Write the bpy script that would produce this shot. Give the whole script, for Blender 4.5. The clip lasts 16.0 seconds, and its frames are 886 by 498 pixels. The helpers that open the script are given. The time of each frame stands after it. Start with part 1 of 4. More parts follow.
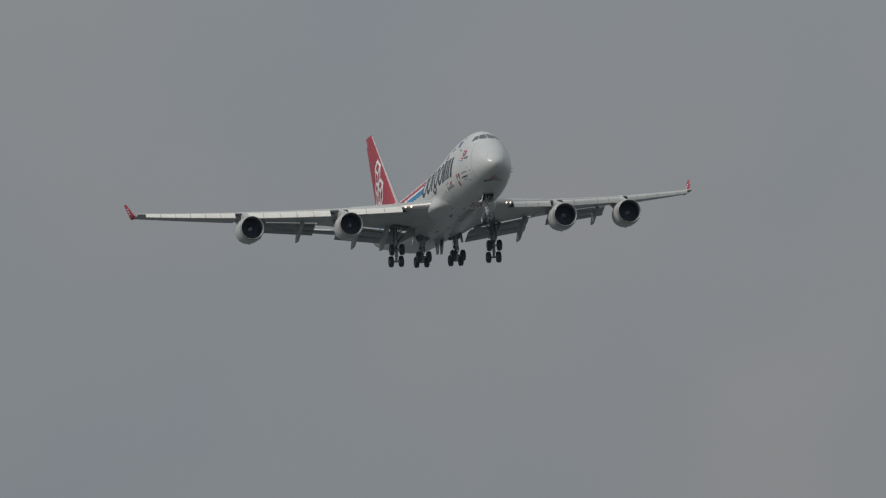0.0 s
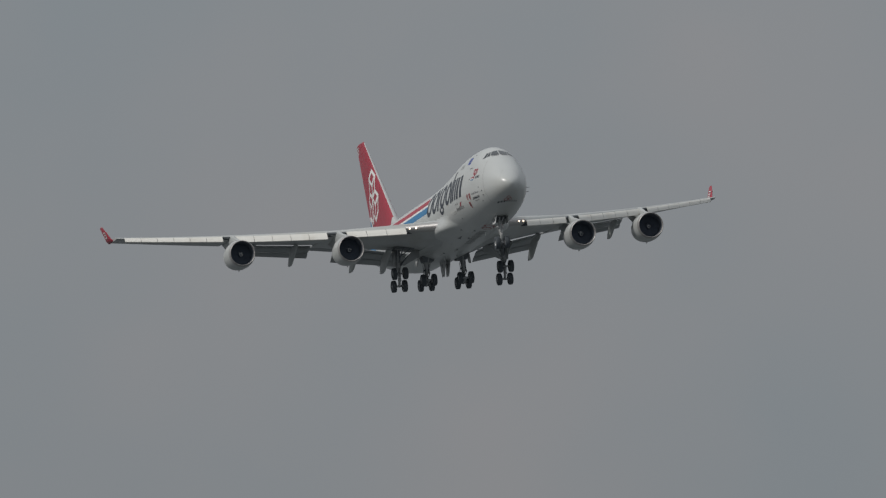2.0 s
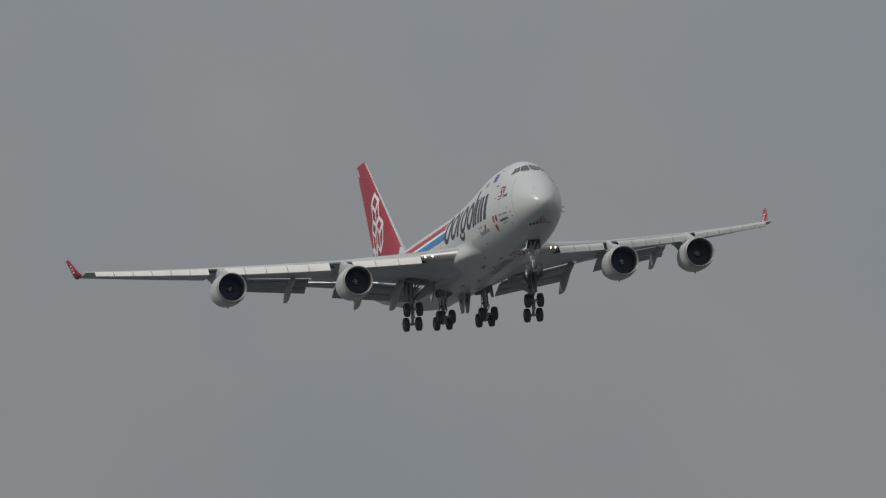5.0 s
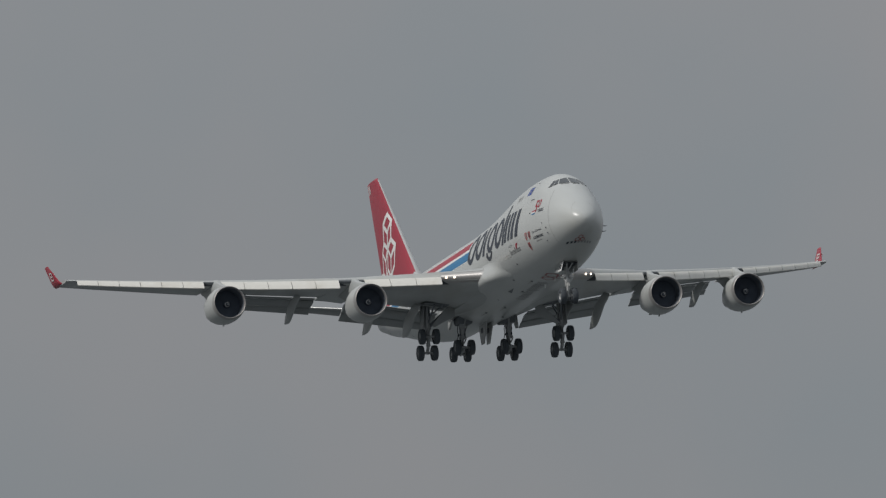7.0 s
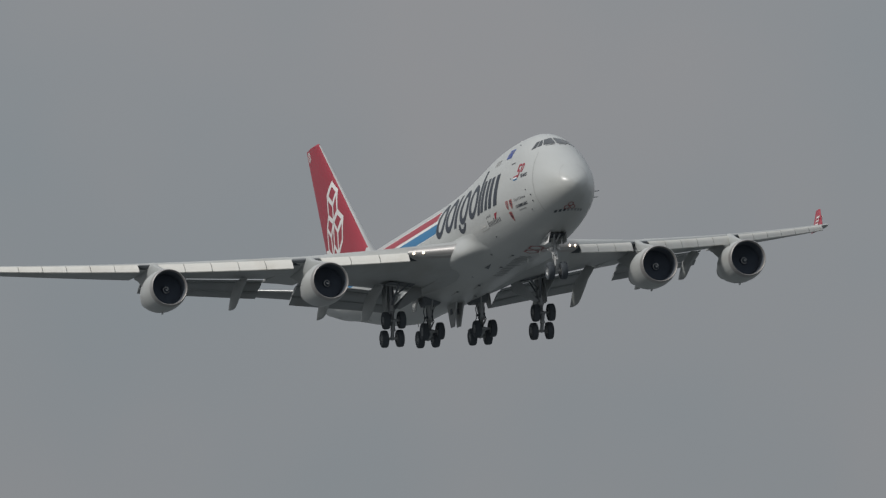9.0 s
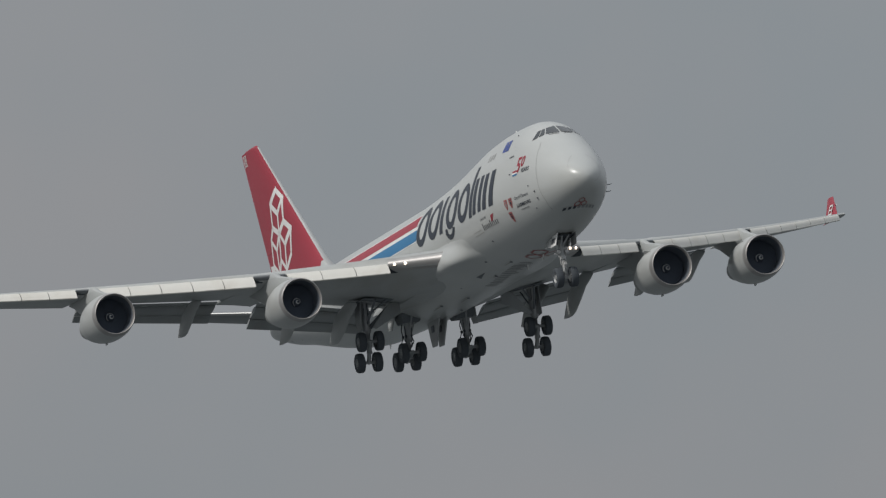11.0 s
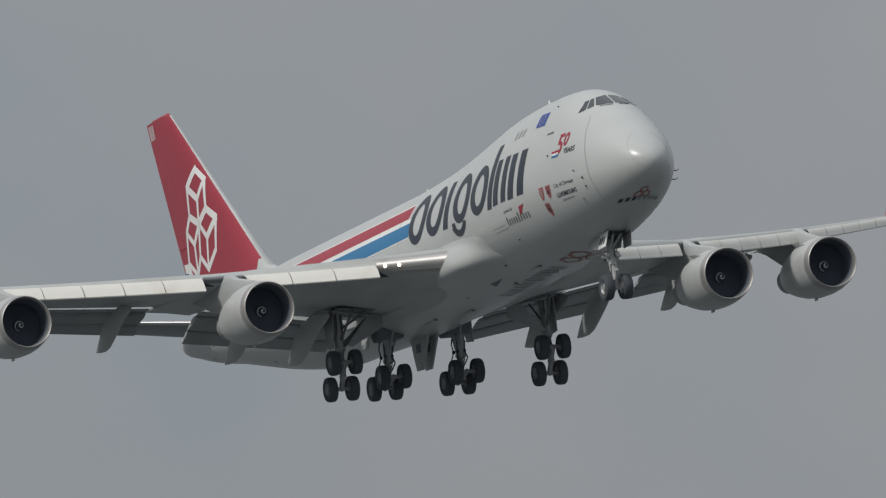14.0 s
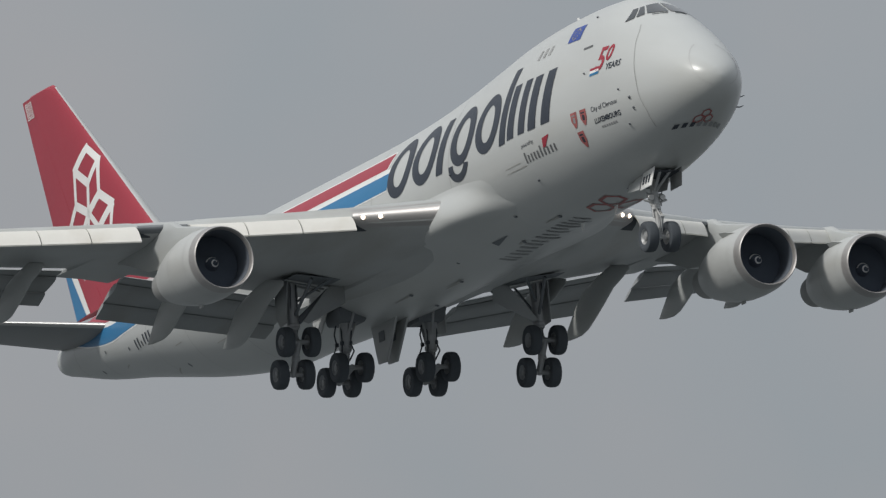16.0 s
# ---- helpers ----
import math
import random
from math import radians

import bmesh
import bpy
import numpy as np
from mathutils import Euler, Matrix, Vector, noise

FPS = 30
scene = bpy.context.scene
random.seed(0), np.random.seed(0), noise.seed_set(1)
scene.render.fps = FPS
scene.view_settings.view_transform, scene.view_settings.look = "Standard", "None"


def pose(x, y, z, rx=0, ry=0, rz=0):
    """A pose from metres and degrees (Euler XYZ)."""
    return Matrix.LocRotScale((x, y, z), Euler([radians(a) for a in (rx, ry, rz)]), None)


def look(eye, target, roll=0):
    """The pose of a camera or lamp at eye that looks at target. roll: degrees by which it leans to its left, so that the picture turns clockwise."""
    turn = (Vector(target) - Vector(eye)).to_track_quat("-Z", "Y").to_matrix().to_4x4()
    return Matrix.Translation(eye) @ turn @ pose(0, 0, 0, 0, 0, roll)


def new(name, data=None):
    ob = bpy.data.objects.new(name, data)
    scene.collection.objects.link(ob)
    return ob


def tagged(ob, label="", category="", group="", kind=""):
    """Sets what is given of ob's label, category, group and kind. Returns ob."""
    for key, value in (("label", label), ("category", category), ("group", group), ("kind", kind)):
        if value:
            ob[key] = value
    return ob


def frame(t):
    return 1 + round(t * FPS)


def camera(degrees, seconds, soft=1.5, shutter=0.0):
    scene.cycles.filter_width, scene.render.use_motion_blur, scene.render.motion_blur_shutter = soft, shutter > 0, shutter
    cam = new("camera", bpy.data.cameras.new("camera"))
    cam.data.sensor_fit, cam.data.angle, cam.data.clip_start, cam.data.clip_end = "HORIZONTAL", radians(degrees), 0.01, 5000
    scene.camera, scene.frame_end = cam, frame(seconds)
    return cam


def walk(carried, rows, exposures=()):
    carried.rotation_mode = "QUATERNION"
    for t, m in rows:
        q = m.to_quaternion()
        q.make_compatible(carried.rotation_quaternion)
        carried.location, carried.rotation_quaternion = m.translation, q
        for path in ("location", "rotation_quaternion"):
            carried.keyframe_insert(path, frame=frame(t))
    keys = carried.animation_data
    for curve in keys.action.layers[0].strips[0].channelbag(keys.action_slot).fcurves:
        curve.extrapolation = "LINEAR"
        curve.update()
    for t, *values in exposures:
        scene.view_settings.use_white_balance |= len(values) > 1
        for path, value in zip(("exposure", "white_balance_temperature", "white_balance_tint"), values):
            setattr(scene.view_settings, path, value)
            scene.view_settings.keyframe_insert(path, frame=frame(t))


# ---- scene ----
# A four-engined freighter on approach, filmed with a long lens from the ground beside the approach path.
# seconds, place of the aircraft's datum (metres), roll, pitch and heading (degrees)
FLIGHT = [
    (0.0, -1719.33, 281.60, 173.30, 3.581, -3.414, 1.844),
    (0.5, -1682.75, 283.19, 169.69, 3.689, -3.333, 1.867),
    (1.0, -1646.21, 284.62, 166.11, 4.076, -3.119, 1.789),
    (1.5, -1609.71, 285.92, 162.59, 4.578, -2.830, 1.686),
    (2.0, -1573.25, 287.11, 159.14, 5.004, -2.489, 1.602),
    (2.5, -1536.85, 288.17, 155.98, 5.310, -2.541, 1.488),
    (3.0, -1500.49, 289.11, 153.03, 5.416, -2.823, 1.370),
    (3.5, -1464.17, 289.87, 150.13, 5.634, -3.031, 1.104),
    (4.0, -1427.89, 290.56, 147.24, 5.889, -3.037, 0.937),
    (4.2, -1413.39, 290.78, 146.14, 5.891, -3.112, 0.831),
    (6.3, -1261.47, 292.34, 134.88, 3.585, -2.508, 0.371),
    (6.5, -1247.04, 292.39, 133.98, 3.276, -2.619, 0.332),
    (7.0, -1210.98, 292.43, 131.85, 2.767, -3.032, 0.251),
    (7.5, -1174.95, 292.32, 129.76, 2.895, -3.301, 0.086),
    (8.0, -1138.94, 292.09, 127.62, 3.567, -3.310, -0.073),
    (8.5, -1102.95, 291.79, 125.48, 3.908, -3.105, -0.150),
    (8.7, -1088.56, 291.63, 124.69, 4.094, -3.087, -0.188),
    (10.8, -937.59, 288.88, 117.38, 6.446, -3.242, -0.522),
    (11.0, -923.22, 288.47, 116.82, 6.861, -3.365, -0.622),
    (11.5, -887.29, 287.39, 115.49, 7.582, -3.679, -0.826),
    (12.0, -851.34, 286.19, 114.09, 7.376, -3.655, -1.020),
    (12.5, -815.35, 284.88, 112.65, 6.773, -3.380, -1.171),
    (13.0, -779.33, 283.46, 111.11, 6.671, -2.710, -1.273),
    (13.5, -743.27, 281.89, 109.67, 6.823, -2.072, -1.398),
    (14.0, -707.16, 280.18, 108.60, 6.557, -2.015, -1.494),
    (14.5, -670.99, 278.25, 107.87, 5.770, -2.498, -1.720),
    (15.0, -634.75, 276.21, 107.33, 4.439, -3.25, -1.835),
    (15.5, -598.38, 273.98, 106.55, 3.946, -3.36, -1.952),
    (16.0, -561.88, 271.68, 105.71, 3.807, -3.20, -1.792),
]
PAN = [
    (0.0, 170.8863, 5.3058),
    (0.5, 170.5944, 5.3077),
    (1.0, 170.3425, 5.3460),
    (1.5, 170.1341, 5.3706),
    (2.0, 169.8976, 5.3723),
    (2.5, 169.6141, 5.4069),
    (3.0, 169.2981, 5.4637),
    (3.5, 169.0120, 5.5166),
    (4.0, 168.7755, 5.5435),
    (4.2, 168.6763, 5.5341),
    (6.3, 167.3864, 5.7796),
    (6.5, 167.2593, 5.7997),
    (7.0, 166.9276, 5.8360),
    (7.5, 166.5226, 5.8598),
    (8.0, 166.0676, 5.8933),
    (8.5, 165.6156, 5.9584),
    (8.7, 165.4457, 5.9825),
    (10.8, 163.4083, 6.4633),
    (11.0, 163.1547, 6.5044),
    (11.5, 162.6014, 6.6280),
    (12.0, 162.0733, 6.7370),
    (12.5, 161.4792, 6.8819),
    (13.0, 160.7415, 7.0798),
    (13.5, 159.8909, 7.3671),
    (14.0, 159.1242, 7.6513),
    (14.5, 158.2828, 7.9341),
    (15.0, 157.3199, 8.1983),
    (15.5, 156.2685, 8.4797),
    (16.0, 155.1713, 8.8113),
]


EYE = Vector((0, 0, 2.0))


def aim(pan, tilt):
    p, q = radians(pan), radians(tilt)
    return look(EYE, EYE + 1000 * Vector((math.cos(q) * math.cos(p), math.cos(q) * math.sin(p), math.sin(q))))


cam = camera(3.152, 16.0, soft=1.3, shutter=0.03)
walk(cam, [(t, aim(p, q)) for t, p, q in PAN], exposures=[(0.0, 0.0), (7.0, 0.03), (12.0, 0.14), (14.0, 0.18), (16.0, 0.33)])

# ---- sky and sun ----
SUN_EL, SUN_AZ = radians(40), radians(-74)      # azimuth counted from +x towards +y
world = bpy.data.worlds.new("overcast_sky")
scene.world = world
world.use_nodes = True
wn, wl = world.node_tree.nodes, world.node_tree.links
wn.clear()
sky = wn.new("ShaderNodeTexSky")
sky.sky_type, sky.sun_disc = "NISHITA", False
sky.sun_elevation, sky.sun_rotation = SUN_EL, math.pi / 2 - SUN_AZ
sky.air_density, sky.dust_density, sky.ozone_density = 1.0, 4.0, 1.0
coord = wn.new("ShaderNodeTexCoord")
cloud = wn.new("ShaderNodeTexNoise")
cloud.inputs["Scale"].default_value, cloud.inputs["Detail"].default_value, cloud.inputs["Roughness"].default_value = 38.0, 3.0, 0.45
wl.new(coord.outputs["Generated"], cloud.inputs["Vector"])
ramp = wn.new("ShaderNodeValToRGB")
ramp.color_ramp.elements[0].position, ramp.color_ramp.elements[0].color = 0.3, (1.79, 1.985, 2.14, 1)
ramp.color_ramp.elements[1].position, ramp.color_ramp.elements[1].color = 0.7, (2.07, 2.095, 2.18, 1)
wl.new(cloud.outputs["Fac"], ramp.inputs["Fac"])
# an overcast sky is three times as bright overhead as at the horizon
split, climb, dome = wn.new("ShaderNodeSeparateXYZ"), wn.new("ShaderNodeMapRange"), wn.new("ShaderNodeVectorMath")
climb.inputs["To Min"].default_value, climb.inputs["To Max"].default_value = 1.0, 3.0
dome.operation = "SCALE"
wl.new(coord.outputs["Generated"], split.inputs["Vector"])
wl.new(split.outputs["Z"], climb.inputs["Value"])
wl.new(ramp.outputs["Color"], dome.inputs[0])
wl.new(climb.outputs["Result"], dome.inputs["Scale"])
veil = wn.new("ShaderNodeMix")
veil.data_type = "RGBA"
veil.inputs["Factor"].default_value = 0.96
wl.new(sky.outputs["Color"], veil.inputs["A"])
wl.new(dome.outputs["Vector"], veil.inputs["B"])
back = wn.new("ShaderNodeBackground")
back.inputs["Strength"].default_value = 0.10
wl.new(veil.outputs["Result"], back.inputs["Color"])
wl.new(back.outputs["Background"], wn.new("ShaderNodeOutputWorld").inputs["Surface"])

sun = new("sun", bpy.data.lights.new("sun", "SUN"))
sun.data.energy, sun.data.angle, sun.data.color = 1.75, radians(8), (1.0, 0.975, 0.93)
sun.matrix_basis = look(Vector((math.cos(SUN_EL) * math.cos(SUN_AZ), math.cos(SUN_EL) * math.sin(SUN_AZ), math.sin(SUN_EL))), (0, 0, 0))


# ---- materials ----
def surface(name, colour, rough=0.4, metal=0.0, vary=0.08, grain=3.0, dirt=(0.5, 0.45, 0.38), dirt_amount=0.0, streak=(1, 1, 1), bump=0.0, coat=0.0, glow=None, fleck=0.4):
    """A painted, metal or rubber surface: fine grain and broad blotches or streaks over one base colour."""
    m = bpy.data.materials.new(name)
    m.use_nodes = True
    n, l = m.node_tree.nodes, m.node_tree.links
    b = n["Principled BSDF"]
    b.inputs["Metallic"].default_value = metal
    b.inputs["Coat Weight"].default_value = coat
    tc = n.new("ShaderNodeTexCoord")
    mp = n.new("ShaderNodeMapping")
    mp.inputs["Scale"].default_value = streak
    l.new(tc.outputs["Object"], mp.inputs["Vector"])
    big, fine = n.new("ShaderNodeTexNoise"), n.new("ShaderNodeTexNoise")
    big.inputs["Scale"].default_value, big.inputs["Detail"].default_value = grain * 0.15, 4.0
    fine.inputs["Scale"].default_value, fine.inputs["Detail"].default_value = grain * 3.0, 3.0
    for k in (big, fine):
        l.new(mp.outputs["Vector"], k.inputs["Vector"])
    add = n.new("ShaderNodeMath")
    add.operation = "MULTIPLY_ADD"
    l.new(fine.outputs["Fac"], add.inputs[0])
    add.inputs[1].default_value = fleck
    l.new(big.outputs["Fac"], add.inputs[2])
    tone = n.new("ShaderNodeMapRange")
    tone.inputs["From Min"].default_value, tone.inputs["From Max"].default_value = 0.4, 1.0
    tone.inputs["To Min"].default_value, tone.inputs["To Max"].default_value = 1 - vary, 1 + vary * 0.4
    l.new(add.outputs["Value"], tone.inputs["Value"])
    shade = n.new("ShaderNodeVectorMath")
    shade.operation = "SCALE"
    shade.inputs[0].default_value = colour
    l.new(tone.outputs["Result"], shade.inputs["Scale"])
    out = shade.outputs["Vector"]
    if dirt_amount:
        grime = n.new("ShaderNodeMapRange")
        grime.inputs["From Min"].default_value, grime.inputs["From Max"].default_value = 0.52, 0.75
        grime.inputs["To Max"].default_value = dirt_amount
        l.new(big.outputs["Fac"], grime.inputs["Value"])
        mix = n.new("ShaderNodeMix")
        mix.data_type = "RGBA"
        mix.inputs["B"].default_value = (*[c * k for c, k in zip(colour, dirt)], 1)
        l.new(grime.outputs["Result"], mix.inputs["Factor"])
        l.new(out, mix.inputs["A"])
        out = mix.outputs["Result"]
    l.new(out, b.inputs["Base Color"])
    gloss = n.new("ShaderNodeMapRange")
    gloss.inputs["To Min"].default_value, gloss.inputs["To Max"].default_value = max(rough - 0.25 * fleck, 0.03), min(rough + 0.3 * fleck, 1)
    l.new(fine.outputs["Fac"], gloss.inputs["Value"])
    l.new(gloss.outputs["Result"], b.inputs["Roughness"])
    if bump:
        bp = n.new("ShaderNodeBump")
        bp.inputs["Strength"].default_value, bp.inputs["Distance"].default_value = bump, 0.02
        l.new(fine.outputs["Fac"], bp.inputs["Height"])
        l.new(bp.outputs["Normal"], b.inputs["Normal"])
    if glow:
        b.inputs["Emission Color"].default_value, b.inputs["Emission Strength"].default_value = (*glow[:3], 1), glow[3]
    return m


WHITE = surface("white_fuselage_paint", (0.555, 0.57, 0.56), 0.31, vary=0.14, grain=2.0, dirt=(0.66, 0.63, 0.57), dirt_amount=0.5, streak=(0.25, 1, 1), coat=0.04, fleck=0.03)
GREY = surface("light_grey_wing_paint", (0.46, 0.475, 0.47), 0.45, vary=0.14, grain=2.5, dirt_amount=0.5, streak=(0.3, 1, 1), fleck=0.18)
COWL = surface("pale_grey_cowl_paint", (0.50, 0.51, 0.50), 0.38, vary=0.10, grain=3.0, dirt_amount=0.35, streak=(0.3, 1, 1), coat=0.1, fleck=0.18)
DARKGREY = surface("dark_grey_composite", (0.17, 0.185, 0.20), 0.6, vary=0.2, grain=4.0, dirt_amount=0.4)
FLAPGREY = surface("mid_grey_flap_paint", (0.35, 0.365, 0.37), 0.5, vary=0.18, grain=3.0, dirt_amount=0.5, streak=(0.3, 1, 1), fleck=0.18)
TAILGREY = surface("tailplane_grey_paint", (0.27, 0.28, 0.285), 0.45, vary=0.14, grain=2.5, dirt_amount=0.5, streak=(0.3, 1, 1), fleck=0.1)
SLAT = surface("off_white_slat_paint", (0.68, 0.67, 0.63), 0.60, vary=0.10, grain=3.0, dirt_amount=0.35, fleck=0.18)
RED = surface("red_paint", (0.36, 0.030, 0.052), 0.45, vary=0.12, grain=2.0, coat=0.04, fleck=0.18)
BLUE = surface("blue_paint", (0.03, 0.185, 0.38), 0.45, vary=0.10, grain=2.0, coat=0.04, fleck=0.18)
NAVY = surface("dark_slate_letter_paint", (0.028, 0.036, 0.052), 0.4, vary=0.15, grain=2.0)
DECAL_WHITE = surface("white_decal_paint", (0.80, 0.80, 0.78), 0.35, vary=0.05)
METAL = surface("bare_aluminium", (0.55, 0.55, 0.54), 0.45, metal=0.9, vary=0.12, grain=5.0)
# gear paint twice: main gear with shade in its grey, nose gear paler as lit
STEEL = surface("shade_grey_gear_paint", (0.42, 0.43, 0.44), 0.45, metal=0.2, vary=0.25, grain=8.0, dirt_amount=0.6)
GEARPALE = surface("lit_pale_gear_paint", (0.55, 0.56, 0.56), 0.4, metal=0.1, vary=0.3, grain=8.0, dirt_amount=0.5)
RUBBER = surface("tyre_rubber", (0.074, 0.085, 0.098), 0.8, vary=0.3, grain=8.0, bump=0.2)
RIM = surface("wheel_rim_paint", (0.42, 0.43, 0.435), 0.5, metal=0.3, vary=0.25, grain=9.0, dirt_amount=0.6)
LETTERGREY = surface("dark_grey_letter_paint", (0.13, 0.135, 0.14), 0.5, vary=0.2)
STREAK = surface("oil_streak", (0.42, 0.415, 0.39), 0.5, vary=0.3, grain=6.0)
FAINT = surface("faded_grey_letter_paint", (0.28, 0.285, 0.29), 0.5, vary=0.2)
# black of the hoses; also painted-in shade for bay slabs and duct disc
BLACK = surface("flat_black", (0.058, 0.068, 0.080), 0.7, vary=0.3, grain=5.0)
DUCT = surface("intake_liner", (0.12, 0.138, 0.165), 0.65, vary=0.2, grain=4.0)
LIP = surface("dull_lip_metal", (0.46, 0.445, 0.435), 0.5, metal=0.65, vary=0.15, grain=5.0)
# main wheel rims, darker than the nose wheels'
DARKRIM = surface("dark_wheel_rim", (0.30, 0.315, 0.33), 0.55, metal=0.2, vary=0.3, grain=9.0, dirt_amount=0.6)
HAIRSEAM = surface("hairline_seam", (0.47, 0.475, 0.47), 0.6, vary=0.2)
NOZZLE = surface("heat_stained_nozzle", (0.36, 0.365, 0.36), 0.5, metal=0.1, vary=0.3, grain=6.0, dirt_amount=0.5)
FANMET = surface("titanium_fan", (0.072, 0.088, 0.115), 0.9, metal=0.0, vary=0.2, grain=6.0)
GLASS = surface("dark_cockpit_glass", (0.02, 0.024, 0.028), 0.06, vary=0.1, coat=0.6)
SEAM = surface("panel_seam", (0.36, 0.365, 0.36), 0.6, vary=0.2)
LAMP = surface("landing_light_lens", (0.9, 0.88, 0.8), 0.1, glow=(1.0, 0.83, 0.64, 2.6))
# unseen ground: tone set for the light it throws onto the undersides
GROUND_BOUNCE = surface("unseen_ground_bounce", (0.098, 0.110, 0.115), 0.9, vary=0.35, grain=0.05, dirt=(1.3, 1.1, 1.1), dirt_amount=0.6)


# ---- mesh tools ----
def part(name, bm, material, parent, label="", sharp=38):
    """Link a bmesh as one mesh object under a thing or a part."""
    bmesh.ops.recalc_face_normals(bm, faces=bm.faces)
    for f in bm.faces:
        f.smooth = True
    lim = radians(sharp)
    for e in bm.edges:
        e.smooth = len(e.link_faces) == 2 and e.calc_face_angle(0) < lim
    me = bpy.data.meshes.new(name)
    bm.to_mesh(me)
    bm.free()
    me.materials.append(material)
    ob = new(name, me)
    ob.parent = parent
    return tagged(ob, label)


def again(ob, parent, m=None):
    """Another object on the same mesh."""
    o = new(ob.name.split(".")[0], ob.data)
    o.parent = parent
    if m is not None:
        o.matrix_basis = m
    if "label" in ob:
        o["label"] = ob["label"]
    return o


def loft(bm, rings, caps=(True, True), wrap=True):
    vs = [[bm.verts.new(p) for p in r] for r in rings]
    n = len(vs[0])
    for a, b in zip(vs, vs[1:]):
        for i in range(n if wrap else n - 1):
            j = (i + 1) % n
            bm.faces.new((a[i], a[j], b[j], b[i]))
    if caps[0]:
        bm.faces.new(vs[0][::-1])
    if caps[1]:
        bm.faces.new(vs[-1])
    return vs


def box(bm, size, m=None, taper=1.0):
    """A box with softened edges; its top is scaled by taper."""
    x, y, z = [v / 2 for v in size]
    e = min(size) * 0.12
    rings = []
    for zz, k in ((-z, 1 - e / max(x, y)), (-z + e, 1), (z - e, taper), (z, taper * (1 - e / max(x, y)))):
        ring = []
        for sx, sy in ((1, 1), (-1, 1), (-1, -1), (1, -1)):
            ring.append(Vector((sx * x * k, sy * y * k, zz)))
        rings.append([(m @ p) if m else p for p in ring])
    loft(bm, rings)


def rod(bm, a, b, r0, r1=None, n=14):
    a, b = Vector(a), Vector(b)
    r1 = r0 if r1 is None else r1
    q = (b - a).to_track_quat("Z", "Y")
    h = (b - a).length
    e = min(r0, r1) * 0.15
    rings = []
    for z, r in ((0, r0 - e), (e, r0), (h - e, r1), (h, r1 - e)):
        rings.append([a + q @ Vector((r * math.cos(k * math.tau / n), r * math.sin(k * math.tau / n), z)) for k in range(n)])
    loft(bm, rings)


def turned(bm, profile, origin, axis="x", n=40, caps=(False, False)):
    """A profile of (distance along the axis, radius) turned round the axis through origin. Along x, distance counts aft."""
    o = Vector(origin)
    rings = []
    for d, r in profile:
        ring = []
        for k in range(n):
            a = k * math.tau / n
            c, s = r * math.cos(a), r * math.sin(a)
            ring.append(o + (Vector((-d, c, s)) if axis == "x" else Vector((c, d, s))))
        rings.append(ring)
    loft(bm, rings, caps)


def lerp(x, xs, ys):
    return float(np.interp(x, xs, ys))


# fuselage lines: station, top, bottom, half width, height of the widest point, share of the upper-deck shape
BODY = np.array([
    (-0.75, -0.18, -0.22, 0.02, -0.20, -0.8), (-0.72, -0.01, -0.39, 0.22, -0.20, -0.8), (-0.62, 0.20, -0.60, 0.46, -0.20, -0.8), (-0.28, 0.61, -0.98, 0.90, -0.18, -0.8),
    (0.3, 1.12, -1.32, 1.30, -0.15, -0.8), (1.36, 1.88, -1.77, 1.80, -0.10, -0.8), (2.43, 2.57, -2.12, 2.15, -0.05, -0.7),
    (3.5, 3.22, -2.39, 2.42, 0.0, -0.5), (4.26, 3.64, -2.55, 2.58, 0.03, -0.3), (5.33, 4.15, -2.73, 2.75, 0.05, 0.0),
    (6.72, 4.43, -2.91, 2.94, 0.06, 0.4), (8.86, 4.54, -3.12, 3.14, 0.04, 0.8), (11.0, 4.56, -3.25, 3.25, 0.0, 1.0),
    (14.0, 4.45, -3.25, 3.25, 0.0, 1.0), (17.0, 4.10, -3.25, 3.25, 0.0, 0.9), (20.0, 3.71, -3.25, 3.25, 0.0, 0.6),
    (23.0, 3.43, -3.25, 3.25, 0.0, 0.3), (26.0, 3.27, -3.25, 3.25, 0.0, 0.05), (29.0, 3.20, -3.25, 3.25, 0.0, 0.0),
    (44.0, 3.20, -3.20, 3.25, 0.0, 0.0), (47.0, 3.20, -2.92, 3.22, 0.02, 0.0), (51.0, 3.19, -2.33, 3.02, 0.16, 0.0),
    (55.0, 3.18, -1.58, 2.62, 0.45, 0.0), (59.0, 3.05, -0.82, 2.08, 0.85, 0.0), (63.0, 2.85, -0.15, 1.45, 1.25, 0.0),
    (66.5, 2.55, 0.62, 0.90, 1.52, 0.0), (68.2, 2.25, 1.02, 0.52, 1.62, 0.0), (68.7, 1.95, 1.35, 0.22, 1.65, 0.0)])


